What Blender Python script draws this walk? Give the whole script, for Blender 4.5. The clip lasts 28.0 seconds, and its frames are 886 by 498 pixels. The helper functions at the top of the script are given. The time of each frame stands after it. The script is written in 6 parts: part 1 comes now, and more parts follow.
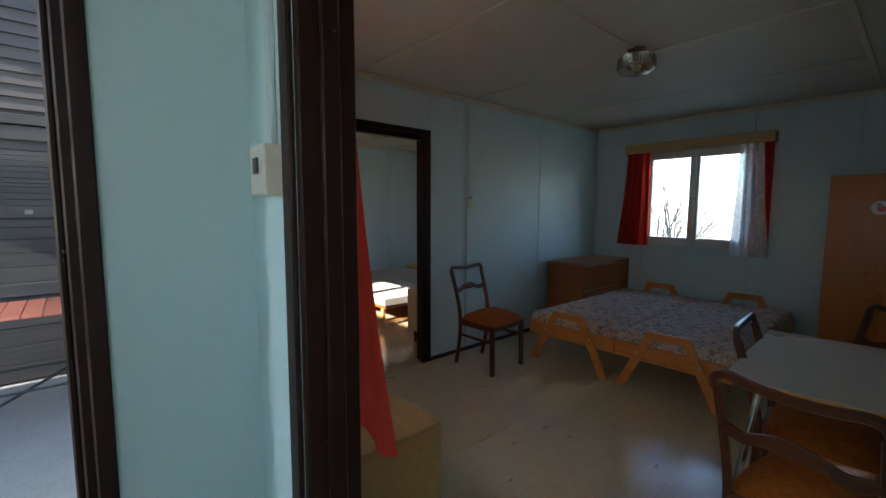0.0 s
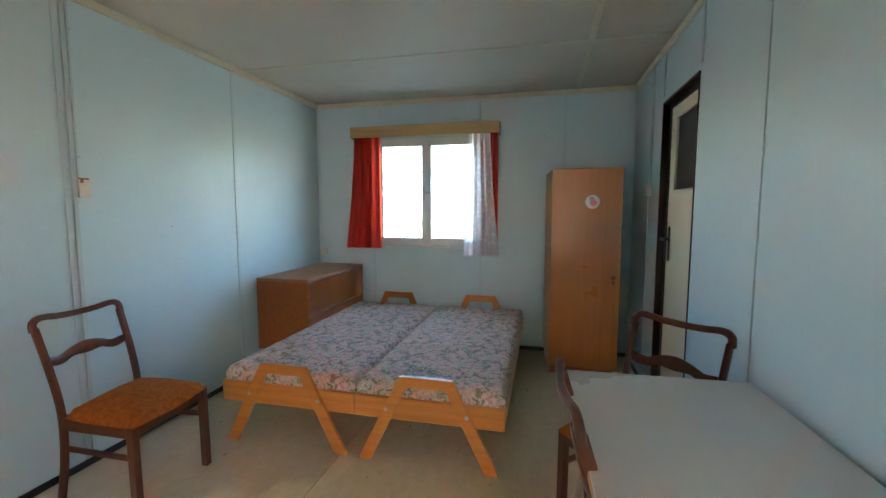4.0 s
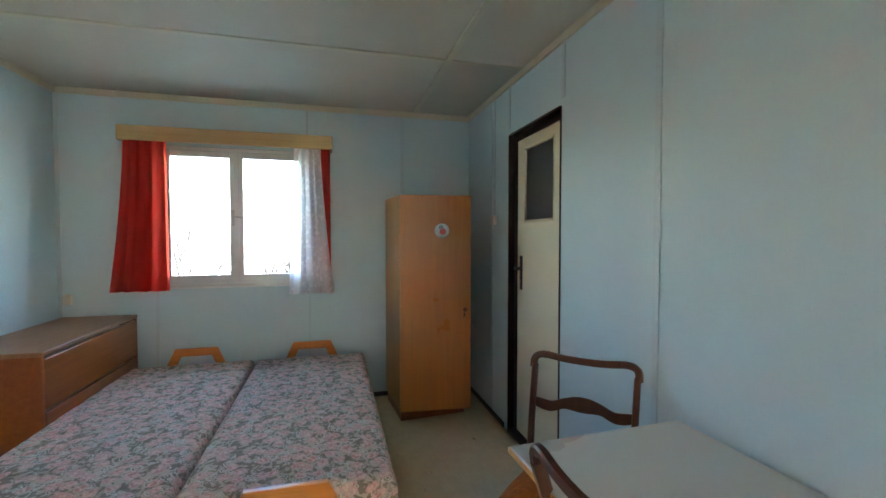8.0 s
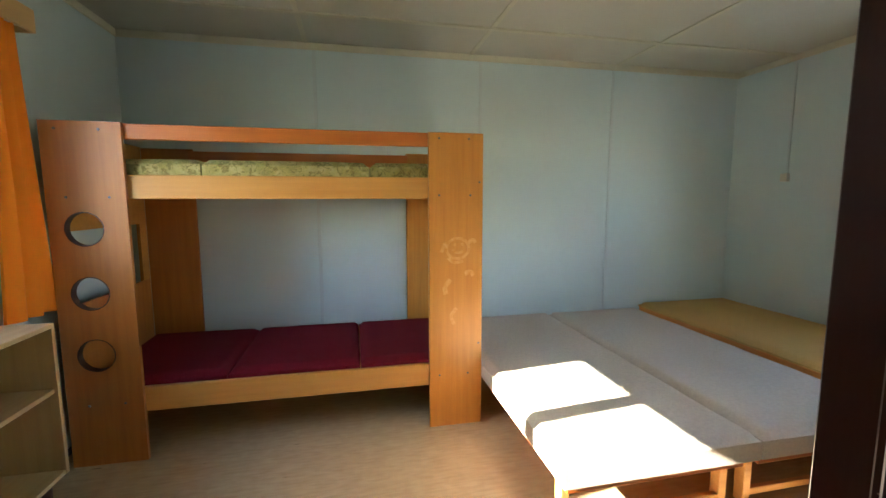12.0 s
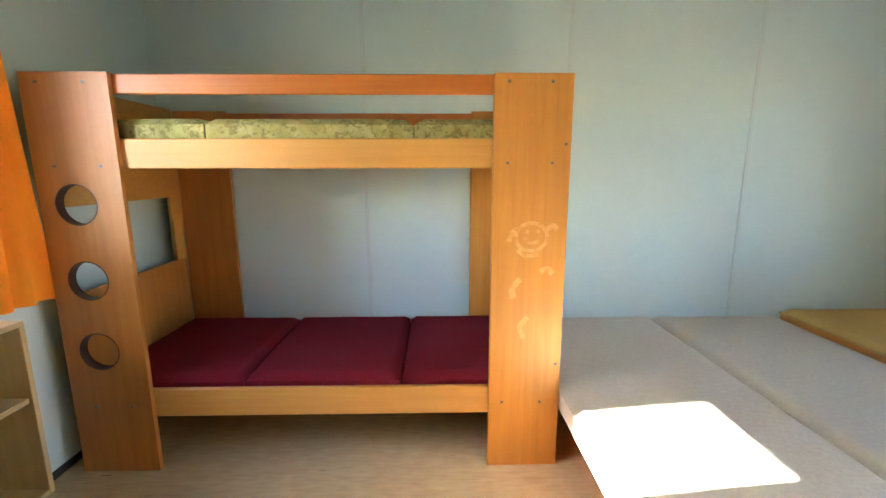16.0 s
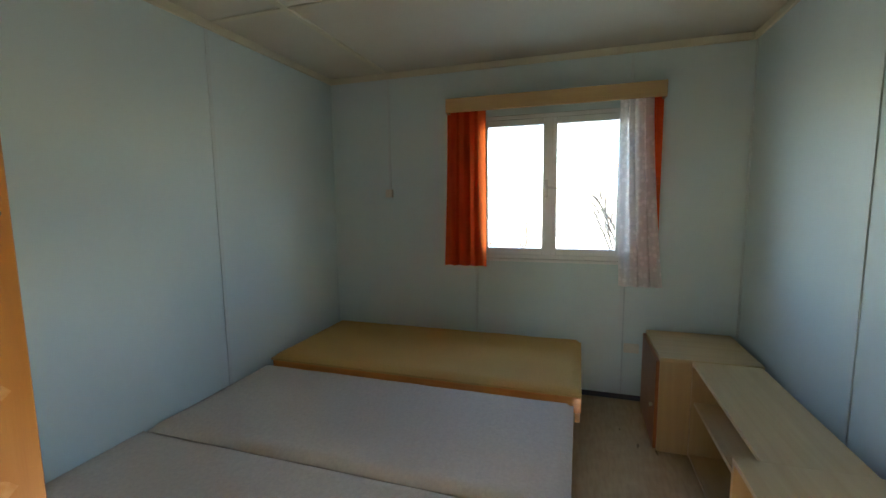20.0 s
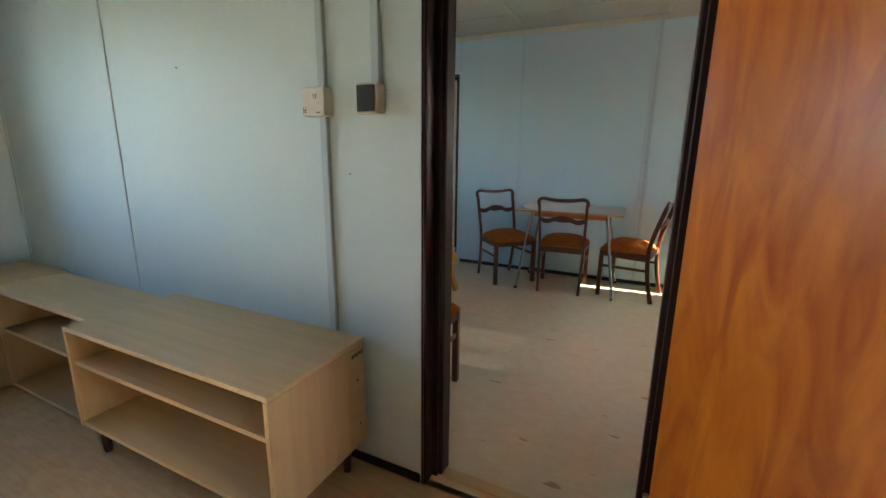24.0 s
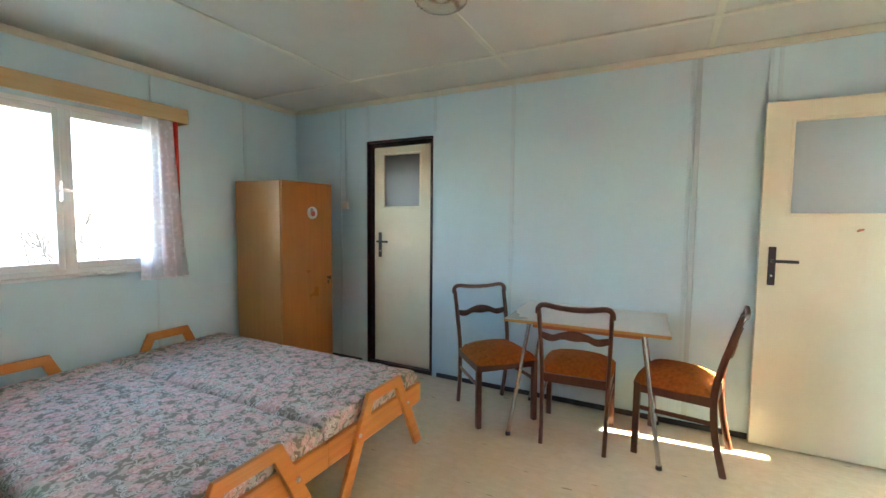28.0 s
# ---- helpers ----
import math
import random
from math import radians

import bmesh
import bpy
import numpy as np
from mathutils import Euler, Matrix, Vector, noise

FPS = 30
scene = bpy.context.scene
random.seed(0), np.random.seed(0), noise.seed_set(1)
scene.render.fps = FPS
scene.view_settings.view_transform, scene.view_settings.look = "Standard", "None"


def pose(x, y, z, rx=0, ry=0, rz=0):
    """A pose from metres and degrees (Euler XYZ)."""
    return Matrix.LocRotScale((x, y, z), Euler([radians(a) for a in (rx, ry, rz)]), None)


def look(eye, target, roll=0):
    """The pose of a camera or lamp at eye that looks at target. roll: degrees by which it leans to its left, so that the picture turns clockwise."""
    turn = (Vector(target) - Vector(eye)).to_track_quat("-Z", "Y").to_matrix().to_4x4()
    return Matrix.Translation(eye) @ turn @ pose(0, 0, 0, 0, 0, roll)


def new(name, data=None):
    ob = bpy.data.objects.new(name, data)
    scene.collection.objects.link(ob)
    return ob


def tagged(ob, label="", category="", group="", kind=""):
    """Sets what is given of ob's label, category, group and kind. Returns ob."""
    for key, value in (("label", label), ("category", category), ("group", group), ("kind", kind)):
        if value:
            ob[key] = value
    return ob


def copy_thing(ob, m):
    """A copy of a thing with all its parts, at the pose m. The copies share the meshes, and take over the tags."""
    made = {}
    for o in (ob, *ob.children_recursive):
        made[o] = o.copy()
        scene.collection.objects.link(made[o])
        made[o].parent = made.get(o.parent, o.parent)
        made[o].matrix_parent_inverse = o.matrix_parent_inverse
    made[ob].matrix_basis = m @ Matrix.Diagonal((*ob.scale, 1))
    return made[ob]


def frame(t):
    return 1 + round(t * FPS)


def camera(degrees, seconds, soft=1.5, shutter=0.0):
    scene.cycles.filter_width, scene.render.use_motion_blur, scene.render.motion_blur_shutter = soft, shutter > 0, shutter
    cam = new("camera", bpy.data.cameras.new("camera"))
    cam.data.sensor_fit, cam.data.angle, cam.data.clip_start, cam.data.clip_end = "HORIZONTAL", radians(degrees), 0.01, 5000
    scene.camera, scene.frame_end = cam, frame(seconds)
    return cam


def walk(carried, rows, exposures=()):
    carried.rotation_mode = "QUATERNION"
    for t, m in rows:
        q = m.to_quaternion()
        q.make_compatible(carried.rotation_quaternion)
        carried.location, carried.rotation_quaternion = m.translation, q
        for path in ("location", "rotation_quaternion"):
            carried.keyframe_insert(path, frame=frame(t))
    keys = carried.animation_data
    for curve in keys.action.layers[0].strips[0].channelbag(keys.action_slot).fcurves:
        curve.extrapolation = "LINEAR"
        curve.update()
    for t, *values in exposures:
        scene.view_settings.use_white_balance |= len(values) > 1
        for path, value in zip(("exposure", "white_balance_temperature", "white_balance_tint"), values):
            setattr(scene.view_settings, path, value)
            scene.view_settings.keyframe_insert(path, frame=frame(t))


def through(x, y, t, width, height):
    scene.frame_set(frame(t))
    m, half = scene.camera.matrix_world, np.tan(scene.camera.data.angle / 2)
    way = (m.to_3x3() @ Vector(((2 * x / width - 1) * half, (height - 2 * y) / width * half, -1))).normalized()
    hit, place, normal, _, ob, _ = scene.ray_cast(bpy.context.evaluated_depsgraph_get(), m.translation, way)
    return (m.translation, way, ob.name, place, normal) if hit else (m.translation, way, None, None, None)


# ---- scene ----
cam = camera(92.7, 28.0)
PATH = [
    (0, (-0.576, 0.634, 1.344), (0.737, 2.13, 1.155), 0.2),
    (0.5, (-0.423, 0.769, 1.327), (0.96, 2.201, 1.142), -0.0),
    (1, (-0.243, 0.894, 1.311), (1.266, 2.195, 1.138), -0.1),
    (1.5, (-0.121, 0.973, 1.328), (1.628, 1.934, 1.189), -0.1),
    (2, (-0.006, 0.981, 1.314), (1.888, 1.613, 1.199), -0.3),
    (2.5, (0.216, 0.958, 1.324), (2.151, 1.453, 1.219), -0.5),
    (4.5, (0.697, 1.36, 1.295), (2.634, 1.818, 1.104), 0.1),
    (5, (0.875, 1.501, 1.297), (2.819, 1.939, 1.123), 0.1),
    (5.5, (0.973, 1.619, 1.302), (2.918, 2.048, 1.123), 0.1),
    (6, (1.013, 1.692, 1.315), (2.985, 1.976, 1.137), -0.0),
    (6.5, (1.015, 1.682, 1.32), (3.009, 1.674, 1.17), -0.2),
    (7, (1.006, 1.642, 1.333), (2.989, 1.416, 1.207), -0.2),
    (7.5, (0.992, 1.597, 1.333), (2.948, 1.191, 1.247), -0.1),
    (8, (1.014, 1.608, 1.324), (2.948, 1.104, 1.263), 0.0),
    (8.5, (1.038, 1.709, 1.308), (2.977, 1.222, 1.257), 0.2),
    (9, (1.046, 1.891, 1.295), (3.026, 1.611, 1.231), 0.2),
    (9.5, (1.063, 2.109, 1.277), (3.052, 2.3, 1.202), 0.3),
    (10, (1.162, 2.393, 1.293), (2.999, 3.181, 1.206), 0.4),
    (10.5, (1.226, 2.632, 1.252), (2.758, 3.909, 1.108), 0.0),
    (11, (1.254, 2.877, 1.246), (2.468, 4.453, 1.035), 0.0),
    (11.5, (1.306, 3.115, 1.261), (2.123, 4.901, 1.032), -0.2),
    (12, (1.292, 3.285, 1.263), (1.70, 5.217, 1.036), -0.1),
    (12.5, (1.28, 3.462, 1.251), (1.295, 5.437, 1.017), 0.1),
    (13, (1.249, 3.555, 1.233), (0.847, 5.49, 0.924), 0.3),
    (13.5, (1.254, 3.59, 1.233), (0.549, 5.428, 0.879), 0.7),
    (15.5, (1.372, 3.787, 1.304), (1.05, 5.729, 0.948), -0.6),
    (16, (1.461, 3.854, 1.259), (1.497, 5.821, 0.898), -0.1),
    (16.5, (1.492, 3.959, 1.257), (1.972, 5.86, 0.862), 0.3),
    (17, (1.553, 4.112, 1.216), (2.412, 5.88, 0.845), -0.7),
    (17.5, (1.613, 4.186, 1.209), (2.796, 5.753, 0.831), -0.9),
    (18, (1.657, 4.242, 1.228), (3.08, 5.599, 0.866), -0.9),
    (18.5, (1.669, 4.276, 1.27), (3.251, 5.455, 0.942), -0.9),
    (19, (1.652, 4.331, 1.31), (3.343, 5.36, 1.02), -0.8),
    (19.5, (1.592, 4.446, 1.345), (3.407, 5.245, 1.084), -0.6),
    (20, (1.492, 4.521, 1.373), (3.383, 5.131, 1.144), -0.7),
    (20.5, (1.406, 4.558, 1.372), (3.355, 4.963, 1.176), -0.5),
    (22.5, (1.281, 4.8, 1.242), (2.955, 3.745, 0.955), 1.1),
    (23, (1.174, 4.789, 1.218), (2.606, 3.447, 0.832), 0.9),
    (23.5, (1.073, 4.778, 1.195), (2.215, 3.197, 0.751), 0.7),
    (24, (1.058, 4.734, 1.191), (1.914, 2.981, 0.751), 0.7),
    (24.5, (1.155, 4.594, 1.189), (1.809, 2.75, 0.776), 0.5),
    (25, (1.246, 4.402, 1.201), (1.727, 2.494, 0.838), 0.4),
    (25.5, (1.275, 4.157, 1.223), (1.646, 2.216, 0.916), 0.2),
    (26, (1.303, 3.884, 1.226), (1.638, 1.929, 0.97), 0.3),
    (26.5, (1.315, 3.664, 1.256), (1.646, 1.704, 1.034), 0.2),
    (27, (1.294, 3.554, 1.291), (1.758, 1.616, 1.113), 0.1),
    (27.5, (1.292, 3.532, 1.314), (2.014, 1.673, 1.165), 0.3),
    (28, (1.292, 3.522, 1.304), (2.211, 1.75, 1.171), 0.5),
]
EXPOSURES = [(0.0, 2.75, 5750, 10), (1.0, 3.55, 5850, 10), (2.0, 4.45, 6050, 10), (5.0, 4.82, 6150, 10), (8.0, 4.88, 6200, 10), (10.0, 4.78, 6150, 10), (11.0, 4.3, 6050, 10), (12.0, 4.68, 6450, 10), (12.5, 4.7, 6650, 10), (13.5, 4.85, 6800, 10), (16.0, 5.45, 6500, 10), (17.0, 5.4, 6350, 10), (18.0, 4.75, 6150, 10), (19.0, 4.52, 6300, 10), (20.0, 3.95, 6200, 10), (23.0, 3.6, 6050, 10), (24.0, 4.45, 6150, 10), (25.0, 4.98, 6050, 10), (26.0, 5.4, 6350, 10), (27.0, 5.5, 6350, 10), (28.0, 5.5, 6350, 10)]
walk(cam, [(t, look(eye, target, roll)) for t, eye, target, roll in PATH], EXPOSURES)

# ---- world, sun, exposure ----
world = bpy.data.worlds.new("sky")
scene.world = world
world.use_nodes = True
wn = world.node_tree.nodes
sky = wn.new("ShaderNodeTexSky")
sky.sky_type = "NISHITA"
sky.sun_disc = False
SUN_EL, SUN_AZ = 29.5, 264.3          # degrees; azimuth is the compass-like angle of the sun, clockwise from +y
sky.sun_elevation = radians(SUN_EL)
sky.sun_rotation = radians(SUN_AZ)
world.node_tree.links.new(sky.outputs[0], wn["Background"].inputs[0])
wn["Background"].inputs[1].default_value = 0.15
sun = new("sun", bpy.data.lights.new("sun", "SUN"))
sun.data.energy = 3.8
sun.data.angle = radians(0.5)
sun.data.color = (1.0, 0.89, 0.74)
_az, _el = radians(SUN_AZ), radians(SUN_EL)
sun.matrix_world = look((math.sin(_az) * math.cos(_el) * 20, math.cos(_az) * math.cos(_el) * 20, math.sin(_el) * 20), (0, 0, 0))


# ---- materials ----
def link(nt, a, b):
    nt.links.new(a, b)


def mat(name, base, rough=0.6, metal=0.0, other=None, scale=6.0, stretch=(1, 1, 1), amount=0.5, bump=0.05, bump_scale=80.0,
        stains=None, stain_scale=1.3, stain_amount=0.25, per_object=0.0, coat=0.0, detail=4.0, vary=1.0):
    """A painted, wooden or woven surface: two colours mixed by stretched noise, wide stains, fine relief."""
    m = bpy.data.materials.new(name)
    m.use_nodes = True
    nt = m.node_tree
    b = nt.nodes["Principled BSDF"]
    b.inputs["Roughness"].default_value = rough
    b.inputs["Metallic"].default_value = metal
    b.inputs["Coat Weight"].default_value = coat
    tc = nt.nodes.new("ShaderNodeTexCoord")
    mp = nt.nodes.new("ShaderNodeMapping")
    mp.inputs["Scale"].default_value = stretch
    link(nt, tc.outputs["Object"], mp.inputs[0])
    n = nt.nodes.new("ShaderNodeTexNoise")
    n.inputs["Scale"].default_value = scale
    n.inputs["Detail"].default_value = detail
    n.inputs["Distortion"].default_value = 0.4
    link(nt, mp.outputs[0], n.inputs["Vector"])
    ramp = nt.nodes.new("ShaderNodeMapRange")
    ramp.inputs[1].default_value, ramp.inputs[2].default_value = 0.3, 0.7
    ramp.inputs[4].default_value = amount
    link(nt, n.outputs[0], ramp.inputs[0])
    mix = nt.nodes.new("ShaderNodeMix")
    mix.data_type = "RGBA"
    mix.inputs["A"].default_value = (*base, 1)
    mix.inputs["B"].default_value = (*(other or [c * 0.8 for c in base]), 1)
    link(nt, ramp.outputs[0], mix.inputs["Factor"])
    n2 = nt.nodes.new("ShaderNodeTexNoise")
    n2.inputs["Scale"].default_value = stain_scale
    n2.inputs["Detail"].default_value = 5
    link(nt, tc.outputs["Object"], n2.inputs["Vector"])
    r2 = nt.nodes.new("ShaderNodeMapRange")
    r2.inputs[1].default_value, r2.inputs[2].default_value, r2.inputs[4].default_value = 0.45, 0.8, stain_amount
    link(nt, n2.outputs[0], r2.inputs[0])
    mix2 = nt.nodes.new("ShaderNodeMix")
    mix2.data_type = "RGBA"
    link(nt, r2.outputs[0], mix2.inputs["Factor"])
    link(nt, mix.outputs["Result"], mix2.inputs["A"])
    mix2.inputs["B"].default_value = (*(stains or [c * 0.75 for c in base]), 1)
    out = mix2.outputs["Result"]
    if per_object:
        oi = nt.nodes.new("ShaderNodeObjectInfo")
        r3 = nt.nodes.new("ShaderNodeMapRange")
        r3.inputs[3].default_value, r3.inputs[4].default_value = 1 - per_object, 1 + per_object
        link(nt, oi.outputs["Random"], r3.inputs[0])
        hsv = nt.nodes.new("ShaderNodeHueSaturation")
        link(nt, r3.outputs[0], hsv.inputs["Value"])
        link(nt, out, hsv.inputs["Color"])
        out = hsv.outputs[0]
    link(nt, out, b.inputs["Base Color"])
    rr = nt.nodes.new("ShaderNodeMapRange")
    rr.inputs[3].default_value, rr.inputs[4].default_value = max(0.05, rough - 0.1 * vary), min(1, rough + 0.12 * vary)
    link(nt, n2.outputs[0], rr.inputs[0])
    link(nt, rr.outputs[0], b.inputs["Roughness"])
    n3 = nt.nodes.new("ShaderNodeTexNoise")
    n3.inputs["Scale"].default_value = bump_scale
    n3.inputs["Detail"].default_value = 3
    link(nt, mp.outputs[0], n3.inputs["Vector"])
    bp = nt.nodes.new("ShaderNodeBump")
    bp.inputs["Strength"].default_value = bump
    bp.inputs["Distance"].default_value = 0.01
    link(nt, n3.outputs[0], bp.inputs["Height"])
    link(nt, bp.outputs[0], b.inputs["Normal"])
    return m


def wood(name, base, other, axis="z", rough=0.45, bump=0.05, amount=0.8, stain_amount=0.25, stains=None, per_object=0.0, grain=1.0):
    s = {"x": (0.05, 1, 1), "y": (1, 0.05, 1), "z": (1, 1, 0.05)}[axis]
    return mat(name, base, rough, other=other, scale=38 * grain, stretch=s, amount=amount, bump=bump, bump_scale=130, stain_amount=stain_amount,
               stains=stains, stain_scale=2.2, per_object=per_object)


BLUE = mat("pale_blue_paint", (0.505, 0.66, 0.68), 0.52, other=(0.48, 0.63, 0.655), scale=5, stretch=(1, 1, 0.35), amount=0.6, bump=0.045,
           bump_scale=55, stains=(0.45, 0.59, 0.61), stain_scale=0.9, stain_amount=0.35)
PALE = mat("pale_grey_blue_paint", (0.555, 0.668, 0.668), 0.52, other=(0.53, 0.64, 0.642), scale=5, stretch=(1, 1, 0.35), amount=0.6, bump=0.045,
           bump_scale=55, stains=(0.51, 0.59, 0.58), stain_scale=0.9, stain_amount=0.35)
PALE_BATTEN = mat("pale_grey_blue_batten_paint", (0.55, 0.64, 0.64), 0.4, other=(0.51, 0.595, 0.595), scale=20, stretch=(1, 1, 0.1), bump=0.05)
BATTEN = mat("pale_blue_batten_paint", (0.485, 0.62, 0.64), 0.4, other=(0.45, 0.575, 0.59), scale=20, stretch=(1, 1, 0.1), bump=0.05)
CREAM_CEIL = mat("cream_ceiling_paint", (0.58, 0.565, 0.475), 0.6, other=(0.54, 0.52, 0.43), scale=3, amount=0.7, stains=(0.46, 0.43, 0.335), stain_scale=0.8, stain_amount=0.35)
CORNICE = mat("cream_cornice_paint", (0.62, 0.60, 0.46), 0.5, other=(0.55, 0.52, 0.38), scale=9, stretch=(1, 1, 1), stain_amount=0.3)
BROWN = mat("dark_brown_gloss_paint", (0.024, 0.0095, 0.0075), 0.34, other=(0.030, 0.012, 0.009), scale=30, stretch=(1, 1, 0.12), bump=0.10, bump_scale=60, stains=(0.021, 0.008, 0.006), stain_scale=3, stain_amount=0.4, vary=0.15)
BROWN.node_tree.nodes["Principled BSDF"].inputs["Specular IOR Level"].default_value = 0.25
def chips(m, colour, scale, level):
    """Small chips in a coat of paint."""
    nt = m.node_tree
    b = nt.nodes["Principled BSDF"]
    old = b.inputs["Base Color"].links[0].from_socket
    tc = nt.nodes.new("ShaderNodeTexCoord")
    n = nt.nodes.new("ShaderNodeTexNoise")
    n.inputs["Scale"].default_value, n.inputs["Detail"].default_value = scale, 4
    link(nt, tc.outputs["Object"], n.inputs["Vector"])
    r = nt.nodes.new("ShaderNodeMapRange")
    r.inputs[1].default_value, r.inputs[2].default_value = level, level + 0.02
    link(nt, n.outputs[0], r.inputs[0])
    mx = nt.nodes.new("ShaderNodeMix")
    mx.data_type = "RGBA"
    link(nt, r.outputs[0], mx.inputs["Factor"])
    link(nt, old, mx.inputs["A"])
    mx.inputs["B"].default_value = (*colour, 1)
    link(nt, mx.outputs["Result"], b.inputs["Base Color"])


chips(BROWN, (0.30, 0.24, 0.19), 55, 0.735)
BLACK_BASE = mat("black_baseboard_paint", (0.012, 0.012, 0.014), 0.4, scale=12)
WHITE_PAINT = mat("white_window_paint", (0.72, 0.73, 0.72), 0.4, other=(0.64, 0.65, 0.64), scale=18, stretch=(1, 1, 0.3), stains=(0.55, 0.53, 0.48), stain_scale=3, stain_amount=0.3)
CREAM_DOOR = mat("cream_door_paint", (0.72, 0.67, 0.475), 0.38, other=(0.68, 0.62, 0.43), scale=7, stains=(0.60, 0.55, 0.40), stain_scale=1.7, stain_amount=0.35)
BLACK_METAL = mat("black_handle_enamel", (0.012, 0.012, 0.012), 0.35, scale=40)
STEEL = mat("brushed_steel", (0.55, 0.55, 0.56), 0.3, 1.0, scale=60, bump=0.02)
CHROME = mat("worn_chrome", (0.65, 0.66, 0.68), 0.18, 1.0, scale=50, bump=0.01)
BEECH = wood("varnished_beech", (0.62, 0.33, 0.11), (0.48, 0.22, 0.06), "x", 0.38)
BEECH_Y = wood("varnished_beech_y", (0.63, 0.255, 0.045), (0.50, 0.17, 0.028), "y", 0.33)
BUNK_V = wood("honey_veneer_upright", (0.53, 0.225, 0.033), (0.43, 0.162, 0.02), "z", 0.4, stains=(0.60, 0.29, 0.08))
BUNK_H = wood("honey_veneer_rail", (0.58, 0.29, 0.065), (0.50, 0.23, 0.046), "x", 0.42)
BUNK_R = wood("reddish_veneer_upright", (0.45, 0.17, 0.028), (0.36, 0.12, 0.018), "z", 0.42)
BUNK_D = wood("orange_brown_guard_rail", (0.52, 0.165, 0.024), (0.41, 0.108, 0.015), "x", 0.4)
DOOR_OR = mat("orange_varnished_veneer", (0.64, 0.195, 0.013), 0.3, other=(0.34, 0.066, 0.005), scale=13, stretch=(1, 1, 0.22), amount=1.0, bump=0.03, bump_scale=130, stains=(0.50, 0.16, 0.02), stain_scale=2.4, stain_amount=0.2, detail=5, vary=0.4)
DOOR_OR.node_tree.nodes["Noise Texture"].inputs["Distortion"].default_value = 1.3
DOOR_OR.node_tree.nodes["Principled BSDF"].inputs["Specular IOR Level"].default_value = 0.35
WARD = wood("yellow_brown_veneer", (0.42, 0.21, 0.06), (0.36, 0.165, 0.045), "z", 0.33)
WARD_DOOR = wood("orange_brown_veneer_door", (0.44, 0.16, 0.024), (0.37, 0.122, 0.018), "z", 0.3)
WALNUT = wood("red_brown_walnut_veneer", (0.30, 0.09, 0.014), (0.21, 0.055, 0.009), "x", 0.33)
WALNUT_TOP = wood("worn_walnut_top", (0.31, 0.155, 0.068), (0.22, 0.095, 0.038), "x", 0.4)
OAK = wood("pale_oak_laminate", (0.52, 0.39, 0.20), (0.45, 0.32, 0.155), "x", 0.42)
OAK_Y = wood("pale_oak_laminate_y", (0.50, 0.37, 0.19), (0.43, 0.305, 0.15), "y", 0.42)
OAK_Z = wood("pale_oak_laminate_z", (0.50, 0.36, 0.18), (0.42, 0.29, 0.14), "z", 0.42)
OAK_DARK = wood("yellow_brown_oak_veneer", (0.42, 0.285, 0.115), (0.35, 0.225, 0.082), "x", 0.42)
PINE_BOX = wood("pine_curtain_box", (0.55, 0.38, 0.17), (0.46, 0.29, 0.12), "y", 0.45)
CHAIR_WOOD = wood("dark_walnut_chair_wood", (0.115, 0.040, 0.017), (0.068, 0.022, 0.010), "z", 0.3)
CHAIR_WOOD.node_tree.nodes["Principled BSDF"].inputs["Specular IOR Level"].default_value = 0.35
SEAT = mat("rust_orange_plush", (0.38, 0.12, 0.016), 0.9, other=(0.22, 0.064, 0.011), scale=48, amount=0.9, bump=0.3, bump_scale=240, stains=(0.28, 0.08, 0.015))
TABLE_TOP = mat("pale_grey_laminate", (0.56, 0.55, 0.50), 0.3, other=(0.54, 0.53, 0.48), scale=40, amount=0.3, stains=(0.53, 0.52, 0.47), stain_scale=1.2, stain_amount=0.1)
GREY_FAB = mat("grey_beige_woven_cover", (0.58, 0.525, 0.445), 0.95, other=(0.49, 0.44, 0.37), scale=75, amount=0.8, bump=0.25, bump_scale=420, stains=(0.51, 0.465, 0.395), stain_scale=2, stain_amount=0.4)
YEL_FAB = mat("mustard_yellow_cover", (0.57, 0.375, 0.135), 0.9, other=(0.50, 0.315, 0.10), scale=120, amount=0.8, bump=0.25, bump_scale=420, stains=(0.42, 0.27, 0.10), stain_scale=2, stain_amount=0.4)
MAROON = mat("maroon_woven_cover", (0.165, 0.010, 0.018), 0.9, other=(0.115, 0.007, 0.012), scale=140, amount=0.9, bump=0.3, bump_scale=400)
for cover in (SEAT, MAROON, GREY_FAB, YEL_FAB):
    cover.node_tree.nodes["Principled BSDF"].inputs["Specular IOR Level"].default_value = 0.15
PLASTIC = mat("yellowed_white_plastic", (0.66, 0.63, 0.54), 0.4, scale=30, stain_amount=0.15)
CONDUIT = mat("painted_conduit", (0.45, 0.55, 0.565), 0.45, other=(0.39, 0.48, 0.49), scale=20, stretch=(1, 1, 0.15))
DARK_PLASTIC = mat("dark_grey_switch_plate", (0.035, 0.033, 0.033), 0.35, scale=30)
FRIDGE = mat("white_enamel", (0.74, 0.75, 0.74), 0.3, scale=10, stain_amount=0.2)
LAMP_METAL = mat("tarnished_lamp_mount", (0.30, 0.16, 0.10), 0.4, 0.5, scale=30)
POST_DARK = wood("dark_timber_post", (0.05, 0.042, 0.038), (0.03, 0.026, 0.023), "z", 0.75, bump=0.25)
SIDING = wood("weathered_dark_siding", (0.034, 0.026, 0.021), (0.016, 0.012, 0.010), "x", 0.75, bump=0.25, per_object=0.15)
